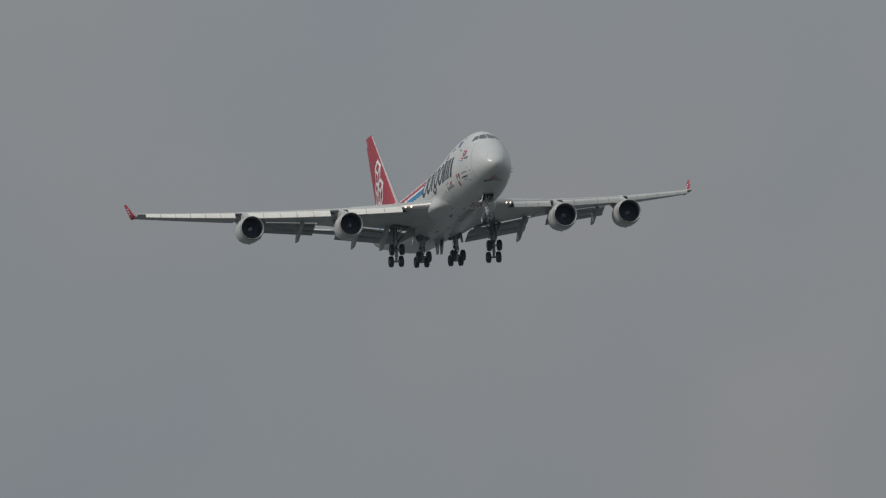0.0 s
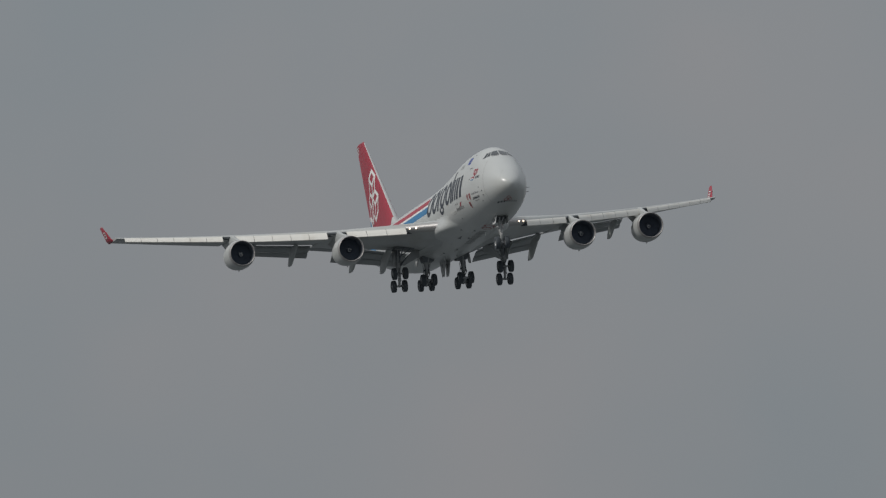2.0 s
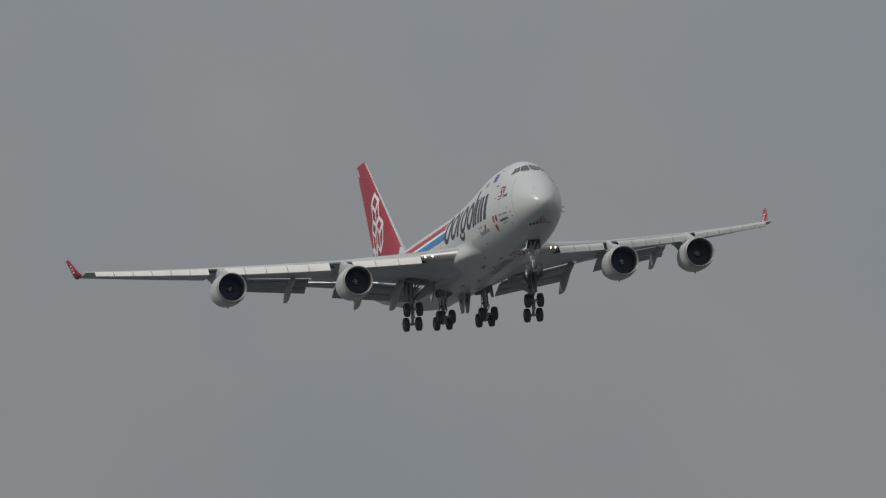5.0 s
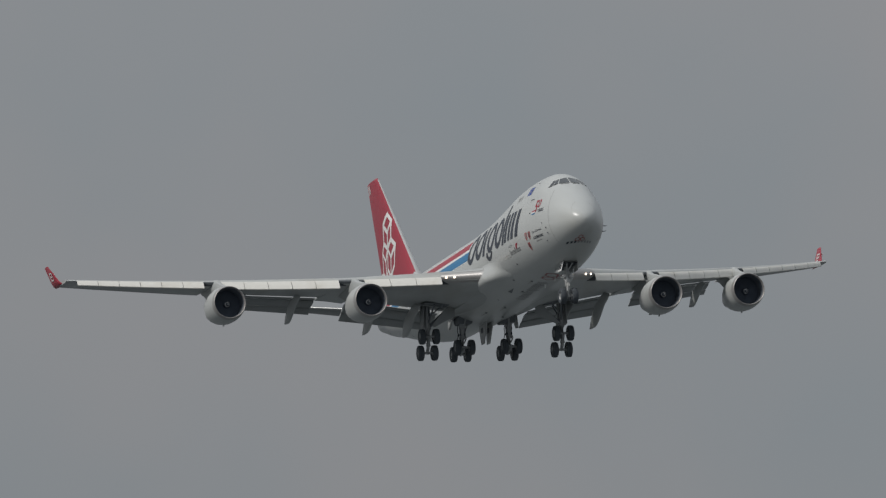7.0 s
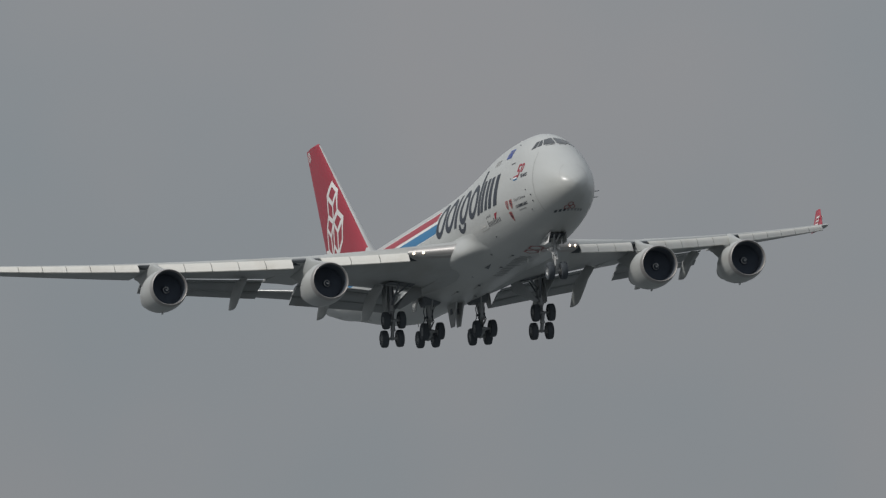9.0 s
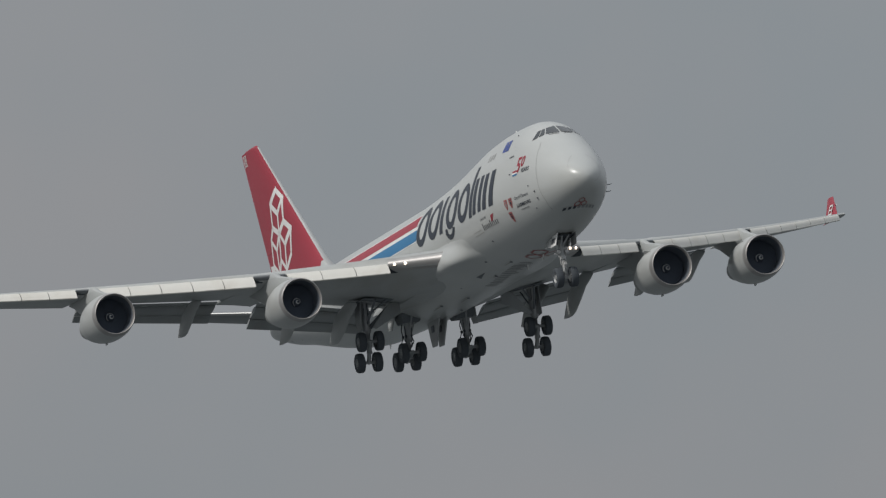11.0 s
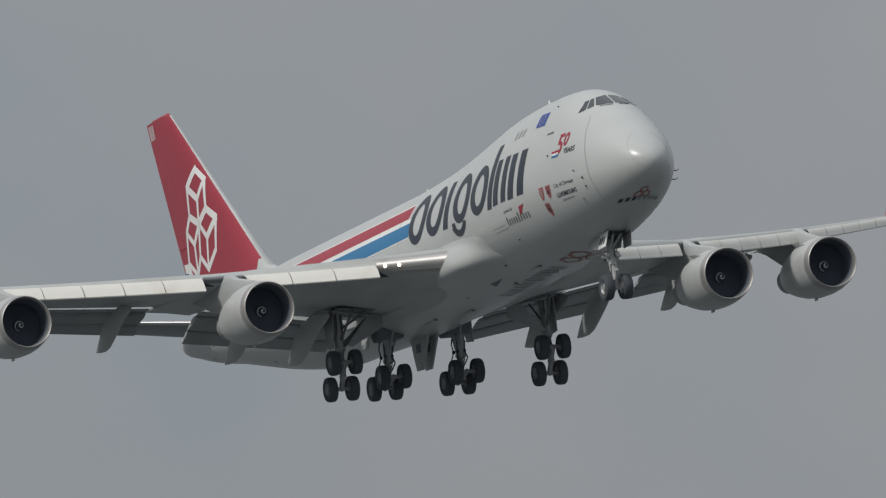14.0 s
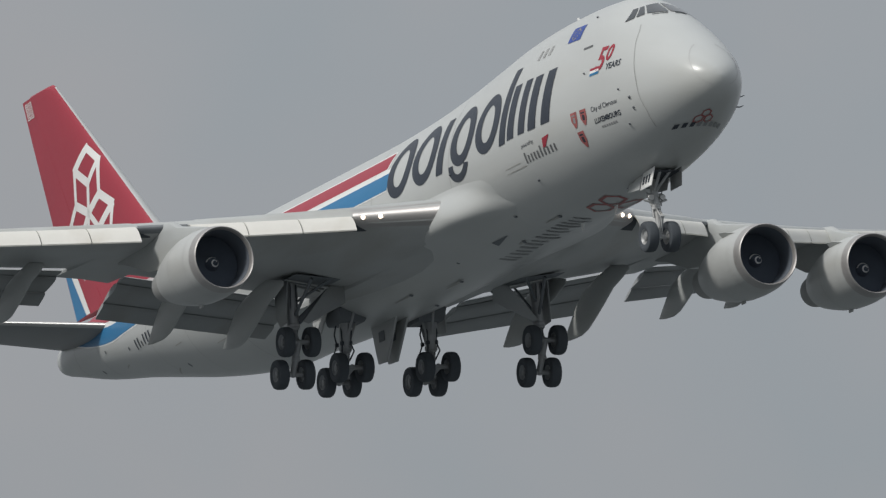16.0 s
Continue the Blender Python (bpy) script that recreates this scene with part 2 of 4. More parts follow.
def body(s):
    """top, bottom, half width, height of the widest point and upper-deck share at a station"""
    s = min(max(s, -0.75), 68.7)
    k = int(min(max(np.searchsorted(BODY[:, 0], s) - 1, 0), len(BODY) - 2))
    a, b = BODY[k], BODY[k + 1]
    h = b[0] - a[0]
    u = (s - a[0]) / h

    def slope(i):
        if i == 0 or i == len(BODY) - 1:
            j = 1 if i == 0 else i
            return (BODY[j] - BODY[j - 1]) / (BODY[j, 0] - BODY[j - 1, 0])
        d0 = (BODY[i] - BODY[i - 1]) / (BODY[i, 0] - BODY[i - 1, 0])
        d1 = (BODY[i + 1] - BODY[i]) / (BODY[i + 1, 0] - BODY[i, 0])
        return np.where(d0 * d1 > 0, 2 * d0 * d1 / np.where(d0 + d1 == 0, 1, d0 + d1), 0)
    v = (2 * u**3 - 3 * u**2 + 1) * a + (u**3 - 2 * u**2 + u) * h * slope(k) + (3 * u**2 - 2 * u**3) * b + (u**3 - u**2) * h * slope(k + 1)
    return v[1:6]


def half_width(s, z):
    top, low, w, mid, deck = body(s)
    if z >= mid:
        q = min((z - mid) / (top - mid), 1.0)
        return w * math.sqrt(max(1 - q**(2 - 0.32 * deck), 0.0))
    q = min((mid - z) / (mid - low), 1.0)
    return w * math.sqrt(max(1 - q * q, 0.0))


def on_side(s, z, off=0.012, y_sign=-1):
    """A point just off the fuselage's side."""
    return Vector((-s, y_sign * (half_width(s, z) + off), z))


# ---- ground ----
# sheet that stays out of view and brightens the aircraft from below
bm = bmesh.new()
rim = [Vector((4800 * math.cos(a * math.tau / 64) * 0.98, 4800 * math.sin(a * math.tau / 64) * 0.98, 0)) for a in range(64)]
hub = bm.verts.new((0, 0, 0))
for k in range(1, 5):
    ring = [bm.verts.new(p * (k / 4)**2) for p in rim]
    if k == 1:
        for i in range(64):
            bm.faces.new((hub, ring[i], ring[(i + 1) % 64]))
    else:
        for i in range(64):
            bm.faces.new((last[i], ring[i], ring[(i + 1) % 64], last[(i + 1) % 64]))
    last = ring
tagged(part("ground", bm, GROUND_BOUNCE, None), "unseen flat ground reaching the horizon, bounces light upward", "ground", kind="structure")

# ---- the aircraft ----
aircraft = new("cargo_aircraft")
tagged(aircraft, "white four-engined cargo jet with red tail, landing gear down", "airplane")


def section_ring(s, n=72):
    top, low, w, mid, deck = body(s)
    ring = []
    for k in range(n):
        a = k * math.tau / n
        c = math.cos(a)
        z = mid + (top - mid) * c if c >= 0 else mid + (mid - low) * c
        y = half_width(s, z)
        ring.append(Vector((-s, y if a < math.pi else -y, z)))
    return ring


def build_fuselage():
    bm = bmesh.new()
    stations = [-0.75, -0.735, -0.69, -0.62, -0.5, -0.28, 0.0, 0.3, 0.8, 1.36, 1.9, 2.43, 3.0, 3.5, 3.9, 4.26, 4.8, 5.33, 6.0, 6.72, 7.8, 8.86, 10.0, 11.0]
    stations += list(np.arange(12.0, 29.1, 1.0)) + list(np.arange(31.0, 44.1, 2.5)) + list(np.arange(45.0, 66.1, 1.0)) + [67.0, 67.7, 68.2, 68.5, 68.7]
    loft(bm, [section_ring(s) for s in stations])
    return part("fuselage", bm, WHITE, aircraft, "white painted fuselage with upper-deck hump")


fuselage = build_fuselage()


# wing lines by distance from the centreline
def wing_le(y):
    return lerp(y, (0, 3.2, 5.9, 32), (15.8, 19.3, 21.95, 45.45))


def wing_z(y):
    return -1.87 + 0.092 * y + 0.00155 * y * y


def wing_te(y):
    return lerp(y, (0, 12.5, 32), (36.0, 37.2, 49.3))


def fixed_te(y):
    """The trailing edge of the fixed wing: the flaps have run out behind it."""
    if 3.3 < y < 10.9 or 13.1 < y < 21.4:
        return wing_te(y) - lerp(y, (3.3, 10.9, 13.1, 21.4), (2.4, 1.7, 1.6, 1.2))
    return wing_te(y)


def wing_thick(y):
    return lerp(y, (0, 3, 12, 32), (0.118, 0.118, 0.092, 0.070))


def foil(le, chord, thick, n=14, camber=0.008):
    """Airfoil outline, from the trailing edge over the top to the nose and back below: aft distance and height."""
    pts = []
    for i in range(n + 1):
        u = 0.5 * (1 + math.cos(math.pi * i / n))
        t = 5 * thick * (0.2969 * math.sqrt(u) - 0.126 * u - 0.3516 * u**2 + 0.2843 * u**3 - 0.1000 * u**4)
        pts.append((u, t + camber * 4 * u * (1 - u)))
    for i in range(1, n + 1):
        u = 0.5 * (1 - math.cos(math.pi * i / n))
        t = 5 * thick * (0.2969 * math.sqrt(u) - 0.126 * u - 0.3516 * u**2 + 0.2843 * u**3 - 0.1000 * u**4)
        pts.append((u, -t + camber * 4 * u * (1 - u)))
    return [(le + u * chord, h * chord) for u, h in pts]


def wing_ring(y, side, te):
    le = wing_le(y)
    c = te(y) - le
    full = wing_te(y) - le
    tw = radians(lerp(y, (3, 12, 32), (3.0, 1.5, -1.0)))
    thick = wing_thick(y) * full / c
    z0 = wing_z(y)
    return [Vector((-s, side * y, z0 + h - (s - le) * math.sin(tw))) for s, h in foil(le, c, thick)]


def lower_skin(y, s):
    """Height of the wing's lower skin."""
    le = wing_le(y)
    c = wing_te(y) - le
    u = min(max((s - le) / c, 0), 1)
    thick = wing_thick(y)
    t = 5 * thick * (0.2969 * math.sqrt(u) - 0.126 * u - 0.3516 * u**2 + 0.2843 * u**3 - 0.1 * u**4)
    tw = radians(lerp(y, (3, 12, 32), (3.0, 1.5, -1.0)))
    return wing_z(y) + (0.032 * u * (1 - u) - t) * c - (s - le) * math.sin(tw)


def panel(bm, y0, y1, side, line, n=6):
    """A spanwise piece: line(y) gives its closed outline as (station, height) at that distance out."""
    spans = [y0 + (y1 - y0) * k / n for k in range(n + 1)]
    loft(bm, [[Vector((-s, side * y, z)) for s, z in line(y)] for y in spans])


def krueger(y0, y1, bm, side):
    """A leading-edge flap: a curved plate swung out below and ahead of the wing's nose."""
    def line(y):
        le, z = wing_le(y), wing_z(y)
        d = lerp(y, (6, 11, 13, 21, 22, 31), (1.0, 1.0, 1.10, 1.0, 0.86, 0.58))
        arc = []
        for k in range(8):
            u = k / 7
            arc.append((le + 0.10 - 0.60 * d * u - 0.06 * d * math.sin(math.pi * u), z + 0.06 - 0.63 * d * u**1.12 + 0.06 * d * math.sin(math.pi * u)))
        back = [(s + 0.035, h - 0.045) for s, h in arc[::-1]]
        tip = arc[-1]
        nose = [(tip[0] - 0.03, tip[1] - 0.05), (tip[0] + 0.01, tip[1] - 0.10)]
        return arc + nose + back
    panel(bm, y0, y1, side, line, 3)


FLAP_IN, FLAP_OUT = (3.75, 10.8), (13.2, 20.7)


def flap_piece(y0, y1, side, k, drop):
    """One of three slotted flap panels behind one another."""
    bm = bmesh.new()

    def line(y):
        s0 = wing_te(y) - lerp(y, (3.3, 10.9, 13.1, 21.4), (2.1, 1.5, 1.35, 1.0)) + 0.05
        z0 = lower_skin(y, s0) + 0.06
        size = lerp(y, (3.3, 10.9, 13.1, 21.4), (3.6, 3.5, 2.9, 2.2))
        starts, chords, angles = (0.0, 0.22, 0.70), (0.24, 0.50, 0.32), (8, 15.5, 25)
        s, z = s0, z0
        ease = lerp(y, (3.75, 10.8), (0.72, 1.0))
        for i in range(k):
            a = radians(angles[i] * drop * ease)
            step = (starts[i + 1] - starts[i]) * size
            s, z = s + step * math.cos(a), z - step * math.sin(a)
        a = radians(angles[k] * drop * ease)
        out = []
        for u, h in foil(0, 1, 0.15, 7, 0.02):
            c = chords[k] * size
            out.append((s + u * c * math.cos(a) + h * c * math.sin(a), z - 0.04 * k - u * c * math.sin(a) + h * c * math.cos(a)))
        return out
    panel(bm, y0, y1, side, line, 4)
    return bm


def fairing(y, side, s0, s1, z0, z1, r):
    """A canoe-shaped flap-track fairing that droops with the flap."""
    bm = bmesh.new()
    rings = []
    for k in range(13):
        u = k / 12
        s = s0 + (s1 - s0) * u
        bend = max(u - 0.25, 0) / 0.75
        z = z0 + (z1 - z0) * (0.12 * u + 0.88 * bend**1.06)
        f = max(math.sin(math.pi * min(u * 0.62 + 0.02, 1))**0.8, 0.02) if u < 0.72 else max((1 - u) / 0.28, 0.02)**0.80 * 0.96
        rings.append([Vector((-s, side * y + r * 0.46 * f * math.cos(a * math.tau / 16), z + r * 1.7 * f * math.sin(a * math.tau / 16))) for a in range(16)])
    loft(bm, rings)
    return bm


def build_wing(side):
    bm = bmesh.new()
    ys = [0.0, 1.6, 3.28, 3.32, 4.5, 5.9, 7.5, 9.2, 10.88, 10.92, 12.0, 13.08, 13.12, 15, 17, 19, 21.38, 21.42, 23, 25, 27, 29, 30.4, 31.5]
    loft(bm, [wing_ring(y, side, fixed_te) for y in ys])
    wing = part("wing", bm, GREY, aircraft, "swept grey wing with flaps lowered")
    # canted winglet
    bm = bmesh.new()
    rings = []
    for u, le, c, yy, zz in ((0, 46.4, 3.0, 31.40, 0.0), (0.06, 46.7, 2.75, 31.55, 0.10), (0.2, 47.1, 2.45, 31.68, 0.36), (1, 48.75, 1.15, 32.12, 1.72), (1.02, 49.0, 0.8, 32.13, 1.76)):
        z0 = wing_z(31.45)
        rings.append([Vector((-s, side * (yy + h * 0.95), z0 + zz - abs(h) * 0.2)) for s, h in foil(le, c, 0.09, 8, 0)])
    loft(bm, rings)
    part("winglet", bm, RED, wing, "canted winglet painted red")
    # pale emblem on both faces of the winglet
    for face in (-1, 1):
        bm = bmesh.new()
        for s0, s1, z0, z1 in ((48.1, 48.0, 0.5, 1.25), (48.75, 48.65, 0.6, 1.35), (48.7, 48.05, 1.2, 1.32), (48.7, 48.05, 0.55, 0.67), (48.7, 48.05, 0.88, 0.98)):
            corners = [Vector((-s, side * (31.68 + 0.3235 * (0.86 * z - 0.36) + 0.13 * face), wing_z(31.45) + 0.86 * z)) for s, z in ((s0, z0), (s1, z0), (s1, z1), (s0, z1))]
            bm.faces.new([bm.verts.new(p) for p in corners])
        part("winglet_emblem", bm, DECAL_WHITE, wing, "small pale emblem")
    # leading-edge flaps: three inner, five middle, six outer
    for y0, y1, n in ((6.25, 11.4, 3), (13.1, 21.1, 5), (22.2, 30.8, 6)):
        for k in range(n):
            bm = bmesh.new()
            w = (y1 - y0) / n
            krueger(y0 + k * w + 0.02, y0 + (k + 1) * w - 0.02, bm, side)
            part("slat", bm, SLAT, wing, "off-white leading-edge flap" if n > 3 else "pale grey leading-edge flap")
    # flaps
    for y0, y1 in (FLAP_IN, FLAP_OUT):
        for k in range(3):
            part("flap", flap_piece(y0, y1, side, k, 1.0), FLAPGREY, wing, "lowered slotted flap" if k == 0 else "")
    # flap-track fairings
    for y, s0, s1, z0, z1, r in ((6.3, 29.6, 36.4, -2.50, -3.92, 0.50), (9.37, 30.0, 37.0, -1.85, -3.58, 0.48), (15.04, 33.8, 39.75, -0.85, -2.15, 0.42), (18.9, 36.2, 41.6, -0.25, -1.35, 0.38)):
        part("flap_track_fairing", fairing(y, side, s0, s1, z0, z1, r), GREY, wing)
    # landing lights in the root's leading edge
    for y in (5.34, 5.88):
        bm = bmesh.new()
        turned(bm, [(-0.07, 0.01), (-0.055, 0.055), (-0.02, 0.085), (0.05, 0.09)], (-wing_le(y) + 0.02, side * y, wing_z(y) - 0.04), n=16)
        part("landing_light", bm, LAMP, wing, "lit white landing light")
    # black slabs paint the shade of the lower-skin recesses that the leading-edge flaps have swung out of
    for y0 in (6.25, 13.1, 22.2):
        bm = bmesh.new()
        rings = []
        for y in (y0 - 0.62, y0 - 0.45, y0 - 0.25, y0, y0 + 0.25):
            w = lerp(y, (6, 13, 31), (0.62, 0.62, 0.5))
            open_share = min(max((y - y0 + 0.62) / 0.62, 0.04), 1)
            b = wing_le(y) + 0.02 + w
            a = b - w * open_share
            rings.append([Vector((-q, side * y, lower_skin(y, q) - d)) for q, d in ((a, -0.03), (a, 0.04), ((3 * a + b) / 4, 0.045), ((a + b) / 2, 0.045), (b, 0.045), (b, -0.03))])
        loft(bm, rings)
        part("slat_bay_slab", bm, BLACK, wing, "dark slab painting the shade behind the leading-edge flaps")
    # painted shade: dark shells over the fixed wing's nose in the gaps that the pylons leave between the leading-edge
    # flaps
    for y0, y1 in ((11.45, 13.05), (21.15, 22.15)):
        bm = bmesh.new()
        rings = []
        for k in range(5):
            y = y0 + (y1 - y0) * k / 4
            le, c = wing_le(y), wing_te(y) - wing_le(y)
            tw = math.sin(radians(lerp(y, (3, 12, 32), (3.0, 1.5, -1.0))))
            rings.append([Vector((-q + 0.018, side * y, wing_z(y) + h - 0.012 - (q - le) * tw)) for q, h in foil(le, c, wing_thick(y), 60) if q < le + 0.55 and h < 0.05 or q < le + 0.06])
        n = min(len(r) for r in rings)
        loft(bm, [r[:n] for r in rings], (False, False), wrap=False)
        part("nose_gap_shade", bm, DARKGREY, wing, "dark shell painting the shade between the flaps")
    # bare metal nose of the root
    bm = bmesh.new()
    rings = []
    for y in (2.9, 3.4, 4.0, 4.8, 5.5, 6.2):
        le, c = wing_le(y), wing_te(y) - wing_le(y)
        thick = wing_thick(y)
        rings.append([Vector((-s + 0.012, side * y, wing_z(y) + h * 1.015 - (s - le) * math.sin(radians(lerp(y, (3, 12, 32), (3.0, 1.5, -1.0)))))) for s, h in foil(le, c, thick, 40) if s < le + 0.05 * c])
    loft(bm, rings, (False, False), wrap=False)
    part("leading_edge", bm, LIP, wing, "bare metal leading edge")
    return wing


wings = [build_wing(s) for s in (-1, 1)]


def build_engine(y, s_lip, zc):
    """A turbofan in a long cowl under its pylon. Distances count aft of the intake lip."""
    o = (-s_lip, y, zc)
    bm = bmesh.new()
    prof = [(0.47, 1.30), (0.45, 1.366), (0.6, 1.39), (1.0, 1.44), (1.7, 1.47), (2.6, 1.44), (3.5, 1.32), (4.3, 1.14), (4.9, 0.98), (4.92, 0.90), (4.5, 0.88)]
    turned(bm, prof, o, n=56)
    engine = part("engine", bm, COWL, aircraft, "pale grey turbofan cowl")
    bm = bmesh.new()
    lip = [(0.26, 1.185), (0.12, 1.20), (0.03, 1.232), (0.0, 1.26), (0.02, 1.285), (0.09, 1.308), (0.24, 1.335), (0.46, 1.372)]
    turned(bm, lip, o, n=56)
    part("intake_lip", bm, LIP, engine, "polished metal intake lip")
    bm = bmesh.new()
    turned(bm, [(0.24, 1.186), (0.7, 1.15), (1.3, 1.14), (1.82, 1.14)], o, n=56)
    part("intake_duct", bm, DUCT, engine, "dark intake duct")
    # black disc across the duct paints the dark depth behind the fan
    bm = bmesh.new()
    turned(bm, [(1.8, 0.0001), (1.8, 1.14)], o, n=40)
    part("duct_depth_disc", bm, BLACK, engine)
    bm = bmesh.new()
    turned(bm, [(4.7, 0.86), (5.3, 0.80), (6.1, 0.66), (6.25, 0.63), (6.2, 0.58), (5.2, 0.62)], o, n=40)
    turned(bm, [(5.15, 0.63), (5.16, 0.0001)], o, n=40)
    part("exhaust_nozzle", bm, NOZZLE, engine, "grey metal exhaust nozzle")
    for d, r in ((0.95, 1.435), (2.55, 1.442), (3.9, 1.232)):
        bm = bmesh.new()
        turned(bm, [(d - 0.010, r + 0.0065), (d + 0.010, r + (0.0065 if d < 3 else 0.002))], o, n=56)
        part("cowl_seam", bm, HAIRSEAM, engine)
    return engine


def fairing_bulge(s, a):
    """How far the wing-root fairing stands off the fuselage: a is the angle below the horizontal in degrees."""
    f = min(max((s - 15.0) / 5.0, 0), 1) * min(max((43.5 - s) / 8.5, 0), 1)
    f = f * f * (3 - 2 * f)
    low = min(max((a - 11) / 24, 0), 1)
    low = low * low * (3 - 2 * low)
    g, h = min(max((s - 14.0 - max(45 - a, 0) * 0.11) / 3.2, 0), 1), min(max((29 - s) / 7, 0), 1)
    g = g * g * (3 - 2 * g) * h * h * (3 - 2 * h)
    near = min(max((a - 10) / 13, 0), 1)
    b = low * f * (0.36 * math.exp(-((a - 34) / 22)**2) + 0.20) + near * near * (3 - 2 * near) * 0.52 * g * math.exp(-((a - 29) / 12)**2)
    return b - max(0.0, 0.025 - b)


def build_root_fairing():
    """The bulge that blends wing and belly."""
    bm = bmesh.new()
    rings = []
    for s in np.arange(13.4, 43.6, 0.3):
        top, low, w, mid, deck = body(s)
        ring = []
        for k in range(145):
            a = 4 + 172 * k / 144
            e = a if a <= 90 else 180 - a
            d = fairing_bulge(s, e)
            r = radians(a)
            ring.append(Vector((-s, math.cos(r) * (w + d), mid - math.sin(r) * ((mid - low if e > 0 else top - mid) + d))))
        rings.append(ring)
    loft(bm, rings, (False, False), wrap=False)
    return part("wing_root_fairing", bm, WHITE, fuselage, "dirty white fairing between wing and belly")


build_root_fairing()


ROTORS = []


def engine_parts(engine, y, s_lip, zc):
    o = (-s_lip, y, zc)
    # fan blades, a spinner and its white spiral, all turning about the shaft
    hub = Vector((o[0] - 0.93, o[1], o[2]))
    bm = bmesh.new()
    for k in range(46):
        a = k * math.tau / 46
        rings = []
        for r, tw, w in ((0.28, 52, 0.14), (0.6, 62, 0.20), (0.9, 70, 0.26), (1.12, 74, 0.30)):
            t = radians(tw)
            out = Vector((0, math.cos(a), math.sin(a)))
            e = Vector((math.cos(t), -math.sin(a) * math.sin(t), math.cos(a) * math.sin(t)))
            q = e.cross(out) * 0.012
            c = out * r + Vector((-0.46, 0, 0))
            rings.append([c - e * w / 2, c + q, c + e * w / 2, c - q])
        loft(bm, rings)
    blades = tagged(part("fan_rotor", bm, FANMET, engine, "dark metal fan blades"), kind="stuff")
    bm = bmesh.new()
    turned(bm, [(0.0, 0.004), (0.03, 0.06), (0.14, 0.16), (0.30, 0.25), (0.46, 0.31), (0.52, 0.31)], (0, 0, 0), n=28)
    spinner = part("spinner", bm, FANMET, engine, "dark spinner cone")
    bm = bmesh.new()
    prev = None
    for k in range(44):
        u = k / 43
        a = u * math.tau * 1.5 + 1.2
        pts = []
        r0 = 0.008 + 0.245 * u
        for r in (r0, r0 + 0.058 - 0.026 * u):
            d = lerp(r, (0.004, 0.06, 0.16, 0.25, 0.31), (0.0, 0.03, 0.14, 0.30, 0.46)) - 0.015
            pts.append(bm.verts.new((-d, r * math.cos(a), r * math.sin(a))))
        if prev:
            bm.faces.new((prev[0], prev[1], pts[1], pts[0]))
        prev = pts
    spiral = part("spinner_spiral", bm, DECAL_WHITE, engine, "white spiral mark")
    for ob in (blades, spinner, spiral):
        ob.matrix_basis = Matrix.Translation(hub)
        ROTORS.append((ob, hub))
    # pylon from the cowl to the wing
    ay, sd = abs(y), 1 if y > 0 else -1
    bm = bmesh.new()
    le = wing_le(ay)
    rings = []
    for s, top, low, w in ((s_lip + 1.0, zc + 1.43, zc + 1.2, 0.06), (s_lip + 1.8, zc + 1.62, zc + 1.1, 0.18), (le - 1.2, wing_z(ay) - 0.25, zc + 1.0, 0.24), (le - 0.4, wing_z(ay) + 0.10, zc + 0.9, 0.25),
                           (le + 0.5, wing_z(ay) + 0.22, zc + 0.7, 0.25), (le + 2.0, lower_skin(ay, le + 2.0) + 0.2, zc + 0.85, 0.24), (le + 4.2, lower_skin(ay, le + 4.2) + 0.15, lower_skin(ay, le + 4.2) - 0.35, 0.14), (le + 5.6, lower_skin(ay, le + 5.6) + 0.12, lower_skin(ay, le + 5.6) - 0.05, 0.03)):
        ring = []
        for cy, cz in ((1, 0.0), (1, 0.25), (1, 0.5), (1, 0.75), (0.75, 0.94), (0.3, 1), (-0.3, 1), (-0.75, 0.94), (-1, 0.75), (-1, 0.5), (-1, 0.25), (-1, 0)):
            ring.append(Vector((-s, y + cy * w, low + (top - low) * cz)))
        rings.append(ring)
    loft(bm, rings)
    part("pylon", bm, GREY, engine)
    # strake on the cowl's inner side
    bm = bmesh.new()
    a = radians(50)
    n = Vector((0, -sd * math.cos(a), math.sin(a)))
    c = Vector((o[0], o[1], o[2]))
    loft(bm, [[c + n * 1.40 + Vector((-0.9, 0, 0)), c + n * 1.44 + Vector((-2.3, 0, 0)), c + n * 1.72 + Vector((-2.3, 0, 0)), c + n * 1.66 + Vector((-1.8, 0, 0))],
              [p + Vector((0, 0.02, 0.015)) for p in (c + n * 1.40 + Vector((-0.9, 0, 0)), c + n * 1.44 + Vector((-2.3, 0, 0)), c + n * 1.72 + Vector((-2.3, 0, 0)), c + n * 1.66 + Vector((-1.8, 0, 0)))]])
    part("strake", bm, COWL, engine)
    bm = bmesh.new()
    loft(bm, [[c + Vector((-d, w, z)) for d, w in ((2.6, 0.03), (2.95, 0.03), (2.95, -0.03), (2.6, -0.03))] for z in (-1.40, -1.53)])
    part("drain_mast", bm, COWL, engine)


ENGINES = [(-21.3, 31.48, -1.46), (-12.03, 22.08, -2.9), (12.03, 22.08, -2.9), (21.3, 31.48, -1.46)]
for ey, es, ez in ENGINES:
    engine_parts(build_engine(ey, es, ez), ey, es, ez)


# ---- tail ----
def fin_edges(z):
    """leading and trailing edge of the fin at a height"""
    return lerp(z, (2.6, 4.2, 13.5), (52.4, 55.33, 67.08)), lerp(z, (2.6, 13.5), (66.6, 71.0))


FIN_THICK = 0.095


def half_thick(u, thick):
    return 5 * thick * (0.2969 * math.sqrt(max(u, 0.0)) - 0.126 * u - 0.3516 * u**2 + 0.2843 * u**3 - 0.1 * u**4)


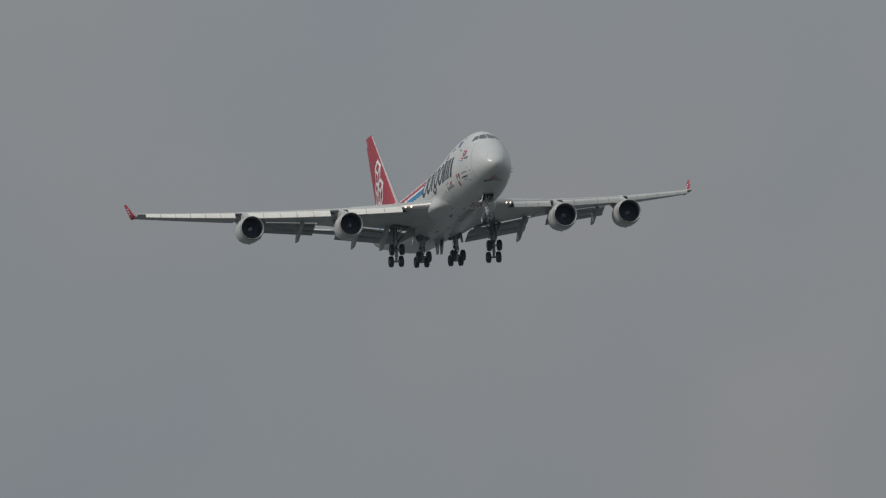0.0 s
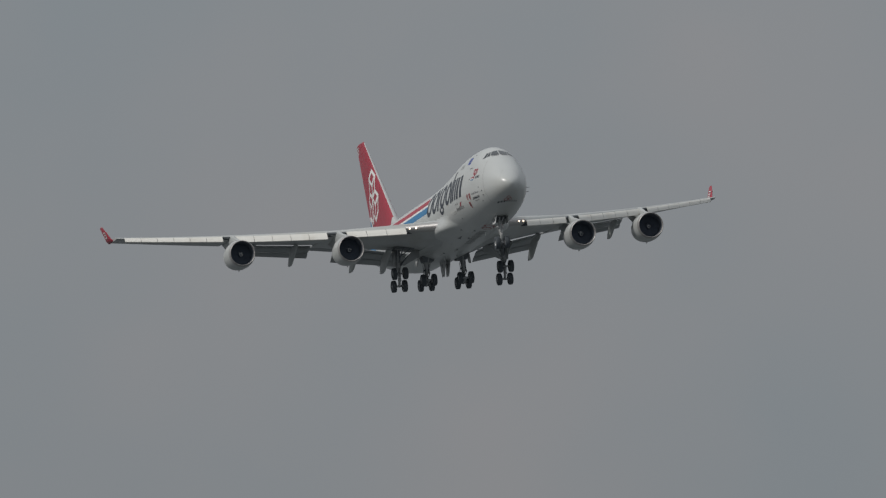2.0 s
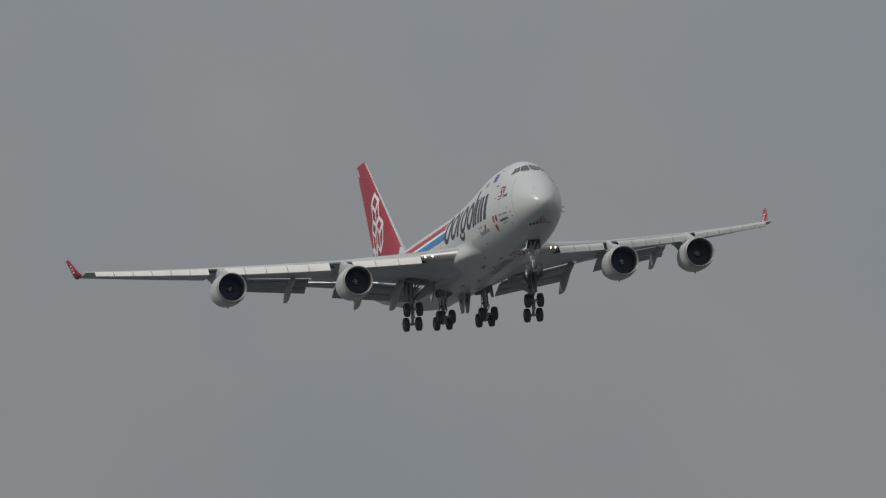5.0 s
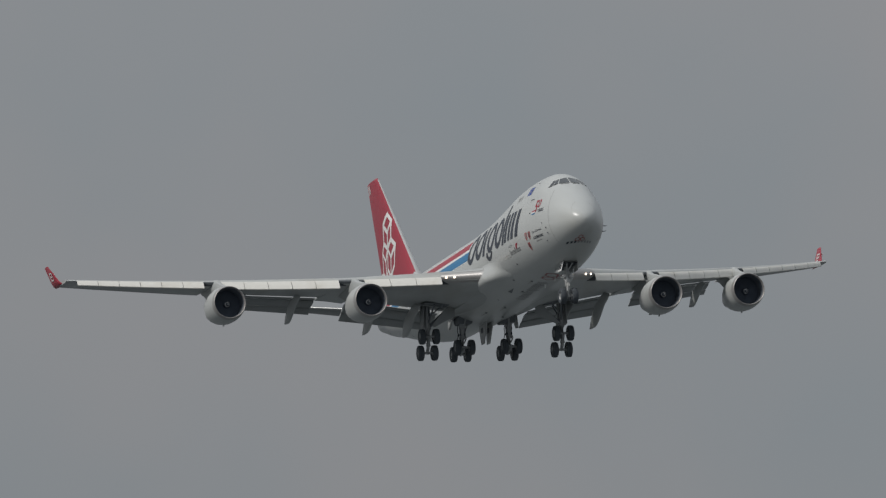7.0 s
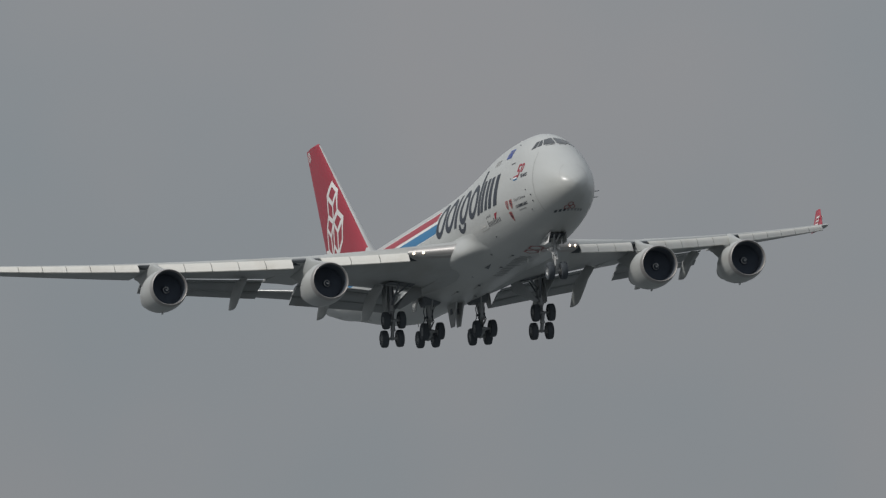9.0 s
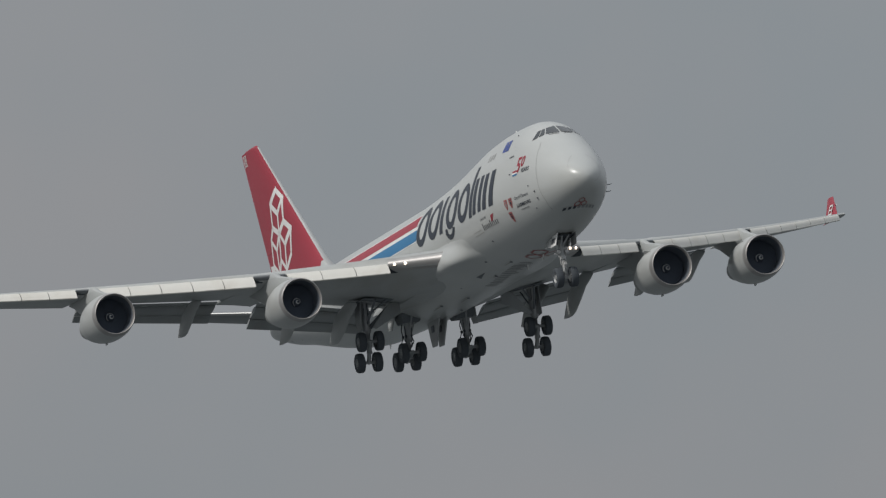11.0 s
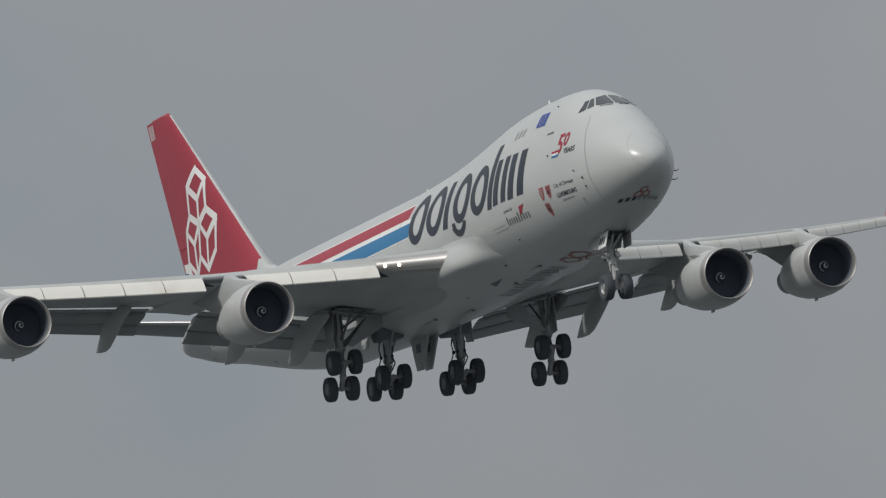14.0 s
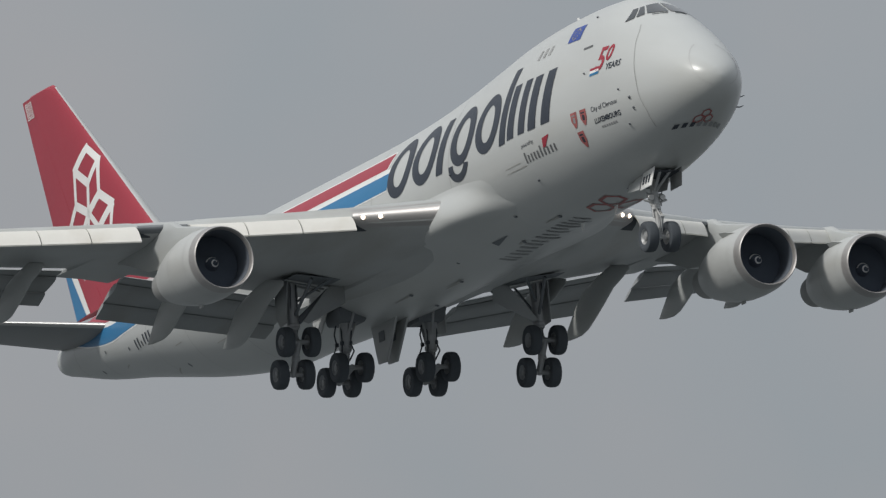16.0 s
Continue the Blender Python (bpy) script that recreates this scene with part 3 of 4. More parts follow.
def fin_slice(z, u0, u1, n=12, thick=FIN_THICK):
    """The fin's outline at a height, between two shares of its chord."""
    le, te = fin_edges(z)
    if z > 13.5:
        le += (z - 13.5) * 2.2
    c = te - le
    us = [u0 + (u1 - u0) * (1 - math.cos(math.pi / 2 * k / n)) for k in range(n + 1)]
    pts = [(u, half_thick(u, thick) + 0.0003) for u in us[::-1]] + [(u, -half_thick(u, thick) - 0.0003) for u in us]
    return [Vector((-(le + u * c), h * c, z)) for u, h in pts]


def build_fin():
    bm = bmesh.new()
    loft(bm, [fin_slice(z, 0.0, 0.70, thick=FIN_THICK if z < 13.6 else 0.04) for z in (2.4, 3.4, 4.2, 6, 8, 10, 12, 13.2, 13.45, 13.58, 13.66)])
    fin = part("fin", bm, RED, aircraft, "tall swept fin painted red")
    for z0, z1 in ((3.05, 6.45), (6.48, 13.58)):
        bm = bmesh.new()
        loft(bm, [fin_slice(z0 + (z1 - z0) * k / 4, 0.702, 1.0, 5) for k in range(5)])
        part("rudder", bm, RED, fin, "red rudder panel")
    # white fillet at the fin's foot
    bm = bmesh.new()
    rings = []
    for z in (2.4, 2.8, 3.2, 3.6, 3.9, 4.1):
        le, te = fin_edges(z)
        rings.append(fin_slice(z, 0.0, max((55.35 + 0.25 * (z - 3.4) - le) / (te - le), 0.012), 8, FIN_THICK * 1.05))
    loft(bm, rings)
    part("fin_fillet", bm, WHITE, fin, "white fillet at the foot of the fin")
    # bare leading edge
    bm = bmesh.new()
    rings = []
    for z in (3.6, 4.2, 6, 8, 10, 12, 13.2, 13.5):
        le, te = fin_edges(z)
        c = te - le
        pts = [(s, h) for s, h in foil(le, c, FIN_THICK, 40, 0) if s < le + 0.015 * c]
        rings.append([Vector((-s + 0.02, h * 1.06, z)) for s, h in pts])
    loft(bm, rings, (False, False), wrap=False)
    part("leading_edge", bm, METAL, fin, "bare metal leading edge")
    return fin


fin = build_fin()


def build_tailplane(side):
    bm = bmesh.new()
    rings = []
    for y, le, te, z in ((0.6, 57.8, 67.0, 1.58), (2.0, 59.0, 67.3, 1.77), (6, 62.6, 68.4, 2.35), (10.6, 66.6, 69.7, 2.99), (11.0, 67.3, 69.75, 3.04), (11.1, 68.0, 69.6, 3.06)):
        rings.append([Vector((-s, side * y, z + h + 0.075 * (s - 63.0))) for s, h in foil(le, te - le, 0.07, 10, -0.008)])
    loft(bm, rings)
    tp = part("tailplane", bm, TAILGREY, aircraft, "grey tailplane")
    bm = bmesh.new()
    loft(bm, [[Vector((-s + 0.012, side * y, z + h + 0.075 * (s - 63.0))) for s, h in foil(le, te - le, 0.075, 40, -0.008) if s < le + 0.03 * (te - le)] for y, le, te, z in ((2.0, 59.0, 67.3, 1.77), (6, 62.6, 68.4, 2.35), (10.6, 66.6, 69.7, 2.99))], (False, False), wrap=False)
    part("leading_edge", bm, METAL, tp, "bare metal leading edge")
    return tp


for sd in (-1, 1):
    build_tailplane(sd)


# ---- landing gear ----
def tyre_mesh():
    bm = bmesh.new()
    prof = [(-0.19, 0.30), (-0.225, 0.42), (-0.235, 0.50), (-0.20, 0.585), (-0.13, 0.615), (0.0, 0.622), (0.13, 0.615), (0.20, 0.585), (0.235, 0.50), (0.225, 0.42), (0.19, 0.30)]
    turned(bm, prof, (0, 0, 0), axis="y", n=32)
    return bm


def rim_mesh():
    bm = bmesh.new()
    prof = [(-0.20, 0.31), (-0.17, 0.28), (-0.12, 0.25), (-0.11, 0.14), (-0.17, 0.13), (-0.18, 0.001)]
    turned(bm, prof, (0, 0, 0), axis="y", n=24)
    turned(bm, [(-d, r) for d, r in prof], (0, 0, 0), axis="y", n=24)
    return bm


def wheel(gear, place, store, rim):
    m = pose(*place)
    if not store:
        store["tyre"] = part("tyre", tyre_mesh(), RUBBER, gear, "black rubber tyre")
        store["rim"] = part("wheel_rim", rim_mesh(), rim, gear, "grey wheel rim")
        store["tyre"].matrix_basis = store["rim"].matrix_basis = m
    else:
        again(store["tyre"], gear, m)
        again(store["rim"], gear, m)


MAIN_WHEEL, NOSE_WHEEL = {}, {}


def build_main_gear(x, y, z, tilt, top):
    """A four-wheel bogie on its strut. tilt: degrees by which the front axle is raised."""
    t = radians(tilt)
    f = Vector((math.cos(t), 0, math.sin(t))) * 0.735
    c = Vector((x, y, z))
    bm = bmesh.new()
    tp = Vector(top)
    mid = c + (tp - c) * 0.42
    rod(bm, c, mid, 0.12)
    rod(bm, mid - (tp - c) * 0.06, tp, 0.23, 0.27)
    rod(bm, mid + Vector((0, 0, -0.10)), mid + Vector((0, 0, 0.10)), 0.27)
    rod(bm, c + Vector((0, 0, -0.12)), c + Vector((0, 0, 0.22)), 0.19, 0.15)
    gear = part("main_landing_gear", bm, STEEL, aircraft, "grey four-wheel landing gear bogie")
    bm = bmesh.new()
    rod(bm, c - f * 1.12, c + f * 1.12, 0.13, 0.13)
    for sg in (-1, 1):
        rod(bm, c + f * sg + Vector((0, -0.50, 0)), c + f * sg + Vector((0, 0.50, 0)), 0.10)
    part("bogie_beam", bm, STEEL, gear)
    for sg in (-1, 1):
        for sy in (-1, 1):
            p = c + f * sg
            wheel(gear, (p.x, p.y + sy * 0.57, p.z), MAIN_WHEEL, DARKRIM)
    # scissor link and braces
    bm = bmesh.new()
    k = c + (tp - c) * 0.22 + Vector((0.38, 0, 0))
    rod(bm, c + Vector((0.05, 0, 0.12)), k, 0.05, 0.04)
    rod(bm, k, mid + Vector((0.1, 0, 0)), 0.04, 0.05)
    part("torque_link", bm, STEEL, gear)
    return gear, c, mid, tp


for sd in (-1, 1):
    # wing gear
    gear, c, mid, tp = build_main_gear(-30.83, sd * 5.5, -5.40, 54, (-30.85, sd * 5.45, -2.2))
    bm = bmesh.new()
    rod(bm, mid + Vector((0, -sd * 0.1, 0.1)), (-31.1, sd * 3.6, -2.6), 0.075)
    rod(bm, mid + Vector((0.0, 0, 0.25)), (-29.2, sd * 5.2, -2.4), 0.07)
    part("side_brace", bm, DARKGREY, gear)
    # body gear
    gear, c, mid, tp = build_main_gear(-34.08, sd * 1.93, -5.50, 14, (-33.66, sd * 1.9, -3.0))
    bm = bmesh.new()
    rod(bm, mid + Vector((0, 0, 0.1)), (-32.9, sd * 1.75, -2.8), 0.06)
    part("side_brace", bm, STEEL, gear)

bm = bmesh.new()
rod(bm, (-6.36, 0, -5.2), (-6.47, 0, -4.0), 0.095)
rod(bm, (-6.46, 0, -4.1), (-6.58, 0, -2.5), 0.15, 0.17)
rod(bm, (-6.46, 0, -4.18), (-6.47, 0, -3.98), 0.19)
rod(bm, (-6.36, -0.42, -5.27), (-6.36, 0.42, -5.27), 0.08)
rod(bm, (-6.36, 0, -5.36), (-6.36, 0, -5.10), 0.14, 0.11)
nose_gear = part("nose_landing_gear", bm, GEARPALE, aircraft, "pale two-wheel nose gear")
for sd in (-1, 1):
    wheel(nose_gear, (-6.36, sd * 0.475, -5.27), NOSE_WHEEL, RIM)


# ---- markings and small parts on the fuselage ----
def sheet(points, nu, nv):
    """A curved sheet: points(u, v) over the unit square."""
    bm = bmesh.new()
    g = [[bm.verts.new(points(i / nu, j / nv)) for j in range(nv + 1)] for i in range(nu + 1)]
    for i in range(nu):
        for j in range(nv):
            bm.faces.new((g[i][j], g[i + 1][j], g[i + 1][j + 1], g[i][j + 1]))
    return bm


def quad(bm, corners, place, nu=6, nv=6):
    """A patch between four corners (a, b), laid onto a surface by place(a, b)."""
    p0, p1, p2, p3 = [Vector((*c, 0)) for c in corners]
    g = []
    for i in range(nu + 1):
        u = i / nu
        row = []
        for j in range(nv + 1):
            v = j / nv
            q = (p0 * (1 - u) + p1 * u) * (1 - v) + (p3 * (1 - u) + p2 * u) * v
            row.append(bm.verts.new(place(q.x, q.y)))
        g.append(row)
    for i in range(nu):
        for j in range(nv):
            bm.faces.new((g[i][j], g[i + 1][j], g[i + 1][j + 1], g[i][j + 1]))


def ring_shape(bm, cs, cz, w, h, stroke, place, start=0.0, end=360.0, n=40):
    """An upright oval ring on the fuselage's side, or a part of one."""
    prev = None
    for k in range(n + 1):
        a = radians(start + (end - start) * k / n)
        row = []
        for f in (1.0, 0.5, 0.0):
            rw, rh = w / 2 - stroke * 1.05 * f, h / 2 - stroke * 0.75 * f
            row.append(bm.verts.new(place(cs - rw * math.cos(a), cz + rh * math.sin(a))))
        if prev:
            for i in range(2):
                bm.faces.new((prev[i], prev[i + 1], row[i + 1], row[i]))
        prev = row


def starboard(off):
    return lambda s, z: on_side(s, z, off)


def nose_at(y, z, off=0.02):
    """A point on the nose by its distance to the side and its height."""
    lo, hi = -0.74, 11.0
    for _ in range(30):
        m = (lo + hi) / 2
        top, low = body(m)[:2]
        if low < z < top and half_width(m, z) >= abs(y):
            hi = m
        else:
            lo = m
    return Vector((-hi + off, y * (1 + off * 0.4), z + off * 0.6 * (1 if z > 0 else -1)))


def belly_at(s, y, off=0.02):
    top, low, w, mid, deck = body(s)
    return Vector((-s, y, mid - (mid - low) * math.sqrt(max(1 - (y / w)**2, 0)) - off))


# sweeping stripes along the side, curving up to the fin
def stripe(z0, z1, s0, s1, material, label, lift, off):
    def at(u, v):
        s = s0 + (s1 - s0) * u + (1 - v) * 0.25 * (u < 0.01)
        rise = max(s - 57.0, 0) / 9.0
        top = body(s)[0] - 0.05
        z = min(z0 + (z1 - z0) * v + lift * rise**1.6, top)
        return on_side(s, z, off)
    part("stripe", sheet(at, 60, 4), material, fuselage, label)


stripe(1.36, 2.12, 25.5, 66.5, DECAL_WHITE, "white stripe edge", 1.2, 0.008)
stripe(1.45, 2.06, 25.6, 66.5, RED, "red side stripe", 1.2, 0.014)
stripe(0.44, 1.40, 25.2, 66.0, DECAL_WHITE, "white stripe edge", 1.5, 0.006)
stripe(0.50, 1.20, 25.2, 66.0, BLUE, "blue side stripe", 1.5, 0.014)

# the maker's big wordmark as plain dark ovals and bars
LEAN = 0.13


def lean(s, z):
    return on_side(s - LEAN * z, z, 0.016)


def mark(build):
    bm = bmesh.new()
    build(bm)
    part("wordmark_shape", bm, NAVY, fuselage)


def bar(s0, s1, z0, z1):
    mark(lambda bm: quad(bm, [(s0, z0), (s1, z0), (s1, z1), (s0, z1)], lean, 4, 10))


for cs in (24.35, 21.75):
    mark(lambda bm, c=cs: ring_shape(bm, c, 1.14, 2.45, 2.35, 0.58, lean))
bar(20.3, 19.65, 0.0, 2.25)
mark(lambda bm: ring_shape(bm, 17.85, 1.14, 2.35, 2.35, 0.58, lean))
mark(lambda bm: ring_shape(bm, 18.0, 0.10, 2.0, 1.5, 0.42, lean, 180, 350, 20))
mark(lambda bm: ring_shape(bm, 15.25, 1.10, 2.4, 2.35, 0.58, lean))
bar(13.85, 13.25, -0.08, 2.95)
bar(13.05, 12.40, -0.02, 2.15)
bar(11.95, 11.30, -0.02, 2.15)
bar(10.95, 10.25, -0.05, 2.10)
bar(9.75, 9.00, -0.05, 2.10)


def words(text, s0, z0, height, material, slant=0.0, label="", name="lettering", tilt=0.0, bold=0.0):
    """Built-in lettering laid onto the starboard side, reading towards the nose."""
    cu = bpy.data.curves.new(name, "FONT")
    cu.body, cu.size, cu.shear, cu.resolution_u, cu.offset = text, height * 1.4, slant, 3, bold
    tmp = new(name, cu)
    dg = bpy.context.evaluated_depsgraph_get()
    me = bpy.data.meshes.new_from_object(tmp.evaluated_get(dg))
    bpy.data.objects.remove(tmp)
    bpy.data.curves.remove(cu)
    for v in me.vertices:
        v.co = on_side(s0 - v.co.x, z0 + v.co.y + tilt * v.co.x, 0.016)
    me.materials.clear()
    me.materials.append(material)
    ob = new(name, me)
    ob.parent = fuselage
    return tagged(ob, label or "small painted words", kind="stuff" if len(text) > 1 else "")


words("5", 5.42, 1.22, 0.92, RED, 0.25, "red anniversary numeral", bold=0.022)
words("0", 4.74, 1.52, 0.60, RED, 0.25, "red anniversary numeral", bold=0.022)
words("YEARS", 4.62, 1.12, 0.25, NAVY, 0.2, "small dark word below the number", bold=0.006)
words("City of Clervaux", 5.75, -0.36, 0.20, NAVY, 0.0, "small dark city name")
words("LUXEMBOURG", 5.70, -0.84, 0.20, NAVY, 0.1, "small dark country name", bold=0.006)
words("powered by", 11.8, -0.58, 0.17, NAVY, 0.0, "small grey words")
for k, (h, m) in enumerate(((0.10, RED), (0.0, DECAL_WHITE), (-0.10, BLUE))):
    bm = bmesh.new()
    quad(bm, [(5.75, 1.18 + h), (5.1, 1.18 + h), (5.1, 1.28 + h), (5.75, 1.28 + h)], starboard(0.016), 4, 1)
    part("flag_band", bm, m, fuselage)
# a third line of writing, too small to read
bm = bmesh.new()
for k in range(7):
    quad(bm, [(5.35 - k * 0.16, -1.06), (5.23 - k * 0.16, -1.06), (5.23 - k * 0.16, -0.99), (5.35 - k * 0.16, -0.99)], starboard(0.016), 1, 1)
tagged(part("lettering", bm, FAINT, fuselage, "tiny faded line of writing"), kind="stuff")
# sponsor's mark as plain bars, with its red tick
for k in range(10):
    bm = bmesh.new()
    s = 11.75 - k * 0.29
    h = 0.42 if k in (0, 5) else 0.28
    quad(bm, [(s, -1.20), (s - 0.13, -1.20), (s - 0.13, -1.20 + h), (s, -1.20 + h)], starboard(0.016), 1, 2)
    part("wordmark_bar", bm, LETTERGREY, fuselage)
bm = bmesh.new()
quad(bm, [(9.95, -0.92), (9.75, -0.92), (9.25, -0.50), (9.85, -0.55)], starboard(0.016), 4, 3)
part("wordmark_tick", bm, RED, fuselage, "red tick")
# crests
CREST = surface("crest_paint", (0.40, 0.12, 0.115), 0.4, vary=0.4, grain=30.0)
for s, z in ((7.06, -0.39), (6.35, -0.40), (6.90, -1.18)):
    bm = bmesh.new()
    quad(bm, [(s + 0.06, z - 0.34), (s - 0.06, z - 0.34), (s - 0.23, z - 0.05), (s + 0.23, z - 0.05)], starboard(0.016), 4, 4)
    quad(bm, [(s + 0.23, z - 0.05), (s - 0.23, z - 0.05), (s - 0.23, z + 0.28), (s + 0.23, z + 0.28)], starboard(0.016), 4, 3)
    crest = part("crest", bm, CREST, fuselage, "small red heraldic shield")
    bm = bmesh.new()
    quad(bm, [(s + 0.09, z - 0.14), (s - 0.07, z - 0.16), (s - 0.10, z + 0.05), (s + 0.08, z + 0.08)], starboard(0.021), 2, 2)
    quad(bm, [(s + 0.15, z + 0.12), (s - 0.12, z + 0.12), (s - 0.12, z + 0.18), (s + 0.15, z + 0.18)], starboard(0.021), 2, 1)
    part("charge", bm, FAINT if s > 7 else NAVY, crest)
# flag with its ring of stars
bm = bmesh.new()
quad(bm, [(8.58, 3.00), (7.45, 2.95), (7.60, 3.60), (8.75, 3.65)], starboard(0.014), 6, 5)
part("flag_panel", bm, surface("flag_blue", (0.02, 0.06, 0.30), 0.4, vary=0.1), fuselage, "blue flag with ring of stars")
bm = bmesh.new()
for k in range(12):
    a = k * math.tau / 12
    s, z = 8.09 + 0.24 * math.cos(a), 3.29 + 0.21 * math.sin(a)
    quad(bm, [(s, z - 0.035), (s - 0.035, z), (s, z + 0.035), (s + 0.035, z)], starboard(0.022), 1, 1)
tagged(part("flag_stars", bm, surface("star_yellow", (0.55, 0.42, 0.06), 0.5), fuselage), kind="stuff")
# upper-deck windows, small ports, name strip
for s in (11.25, 10.72, 10.20):
    bm = bmesh.new()
    quad(bm, [(s + 0.13, 2.90), (s - 0.11, 2.88), (s - 0.13, 3.26), (s + 0.11, 3.28)], starboard(0.014), 2, 3)
    part("cabin_window", bm, SEAM, fuselage, "small shaded upper-deck window")
bm = bmesh.new()
quad(bm, [(6.65, 2.34), (5.95, 2.34), (5.95, 2.42), (6.65, 2.42)], starboard(0.016), 4, 1)
part("name_strip", bm, LETTERGREY, fuselage)
for s, z, r in ((3.07, -0.30, 0.09), (3.0, -0.73, 0.08), (3.66, -1.25, 0.07), (3.7, 0.15, 0.06), (6.2, 1.3, 0.06), (7.0, 3.75, 0.07), (11.6, -1.9, 0.10), (18.9, -0.2, 0.08)):
    bm = bmesh.new()
    n0 = on_side(s, z, 0.0)
    out = Vector((0.3, -1, 0.0)).normalized()
    rod(bm, n0, n0 + out * 0.06, r * 0.75, r * 0.45, 10)
    rod(bm, n0 + out * 0.06, n0 + out * 0.07 + Vector((0.12, 0, 0)), r * 0.25, r * 0.12, 8)
    part("air_data_probe", bm, DARKGREY, fuselage)


for s, z in ((3.07, -0.30), (3.0, -0.73)):
    bm = bmesh.new()
    n0 = on_side(s, z, 0.0, 1)
    rod(bm, n0, n0 + Vector((0.05, 0.20, -0.01)), 0.035, 0.025, 8)
    rod(bm, n0 + Vector((0.02, 0.20, -0.01)), n0 + Vector((0.34, 0.22, -0.01)), 0.025, 0.015, 8)
    part("air_data_probe", bm, DARKGREY, fuselage)


# seams of the nose cargo door and of the radome
def seam(points, width, material=SEAM):
    bm = bmesh.new()
    prev = None
    for s, z, sg in points:
        row = [bm.verts.new(on_side(s + d, z, 0.009, sg)) for d in (-width / 2, width / 2)]
        if prev:
            bm.faces.new((prev[0], prev[1], row[1], row[0]))
        prev = row
    return part("seam", bm, material, fuselage, "thin panel seam")


for sg in (-1, 1):
    seam([(lerp(z, (-1.6, -1.0, 0.27, 1.41, 2.4, 2.75), (2.55, 2.38, 2.58, 2.87, 3.25, 3.5)), z, sg) for z in np.linspace(2.7, -1.6, 40)], 0.036)
    seam([(-0.25 + 0.60 * z + 0.05 * z * z, z, sg) for z in np.linspace(1.30, -0.55, 30)], 0.022, HAIRSEAM)
    seam([(s, -1.95, sg) for s in np.linspace(24, 14, 20)], 0.03)
for s in (19.0, 27.0, 35.0, 43.0, 48.0, 52.5, 60.5, 64.5):
    top, low = body(s)[:2]
    seam([(s, z, -1) for z in np.linspace(top - 0.02, low + 0.05, 48)], 0.02)

# cockpit windows with their posts between them
PANES = [[(1.60, 2.98), (1.32, 3.09), (0.88, 3.60), (1.07, 3.55)], [(1.25, 3.11), (0.96, 3.20), (0.66, 3.66), (0.82, 3.62)], [(0.86, 3.23), (0.05, 3.26), (0.05, 3.80), (0.58, 3.69)]]
for sg in (-1, 1):
    for corners in PANES:
        bm = bmesh.new()
        cc = [(sg * y, z) for y, z in corners]
        quad(bm, cc, nose_at, 6, 6)
        part("cockpit_window", bm, GLASS, fuselage, "dark cockpit glass")
# wiper and visor line below the windscreen
for sg in (-1, 1):
    bm = bmesh.new()
    rod(bm, nose_at(sg * 0.15, 3.17, 0.03), nose_at(sg * 0.75, 3.15, 0.03), 0.018, 0.018, 6)
    part("windscreen_wiper", bm, DARKGREY, fuselage)

# chin mark as plain bars with three small red hexagons
for k in range(8):
    y = -1.02 + k * 0.25
    bm = bmesh.new()
    quad(bm, [(y, -1.80), (y + 0.15, -1.80), (y + 0.15, -1.68), (y, -1.68)], lambda a, b: nose_at(a, b, 0.02), 2, 2)
    part("chin_bar", bm, NAVY if k < 3 else FAINT, fuselage)
for y, z in ((-0.36, -1.60), (0.02, -1.60), (-0.17, -1.45)):
    bm = bmesh.new()
    prev = None
    for k in range(7):
        a = radians(30 + 60 * k)
        row = [bm.verts.new(nose_at(y + r * math.cos(a), z + r * 0.6 * math.sin(a), 0.02)) for r in (0.20, 0.14)]
        if prev:
            bm.faces.new((prev[0], prev[1], row[1], row[0]))
        prev = row
    part("chin_hexagon", bm, CREST, fuselage)

# belly mark: dark bars along the keel and red outlined boxes
rng = random.Random(4)
for k in range(15):
    s = 20.4 - k * 0.53
    bm = bmesh.new()
    y0, y1, w = -0.78 + rng.uniform(0, 0.1), rng.choice((-0.05, 0.0, 0.25)), rng.uniform(0.12, 0.24)
    quad(bm, [(s, y0), (s - w, y0), (s - w - 0.12, y1), (s - 0.12, y1)], lambda a, b: belly_at(a, b, 0.02 + max(fairing_bulge(a, 90), 0)), 3, 8)
    part("belly_bar", bm, FAINT, fuselage)
for cs, cy in ((10.75, -0.42), (9.55, -0.42), (10.15, 0.52)):
    bm = bmesh.new()
    prev = None
    for k in range(7):
        a = radians(60 * k)
        row = [bm.verts.new(belly_at(cs + r * 1.15 * math.cos(a), cy + r * math.sin(a), 0.02)) for r in (0.60, 0.44)]
        if prev:
            bm.faces.new((prev[0], prev[1], row[1], row[0]))
        prev = row
    part("belly_hexagon", bm, CREST, fuselage, "faded red hexagon outline")
# tail registration as plain bars
for k in range(6):
    s = 54.55 - k * 0.44
    bm = bmesh.new()
    quad(bm, [(s, -0.48), (s - (0.17 if k != 2 else 0.14), -0.48), (s - (0.17 if k != 2 else 0.14), -0.06 if k != 2 else -0.27), (s, -0.06 if k != 2 else -0.27)], starboard(0.016), 1, 3)
    part("registration_bar", bm, NAVY, fuselage)
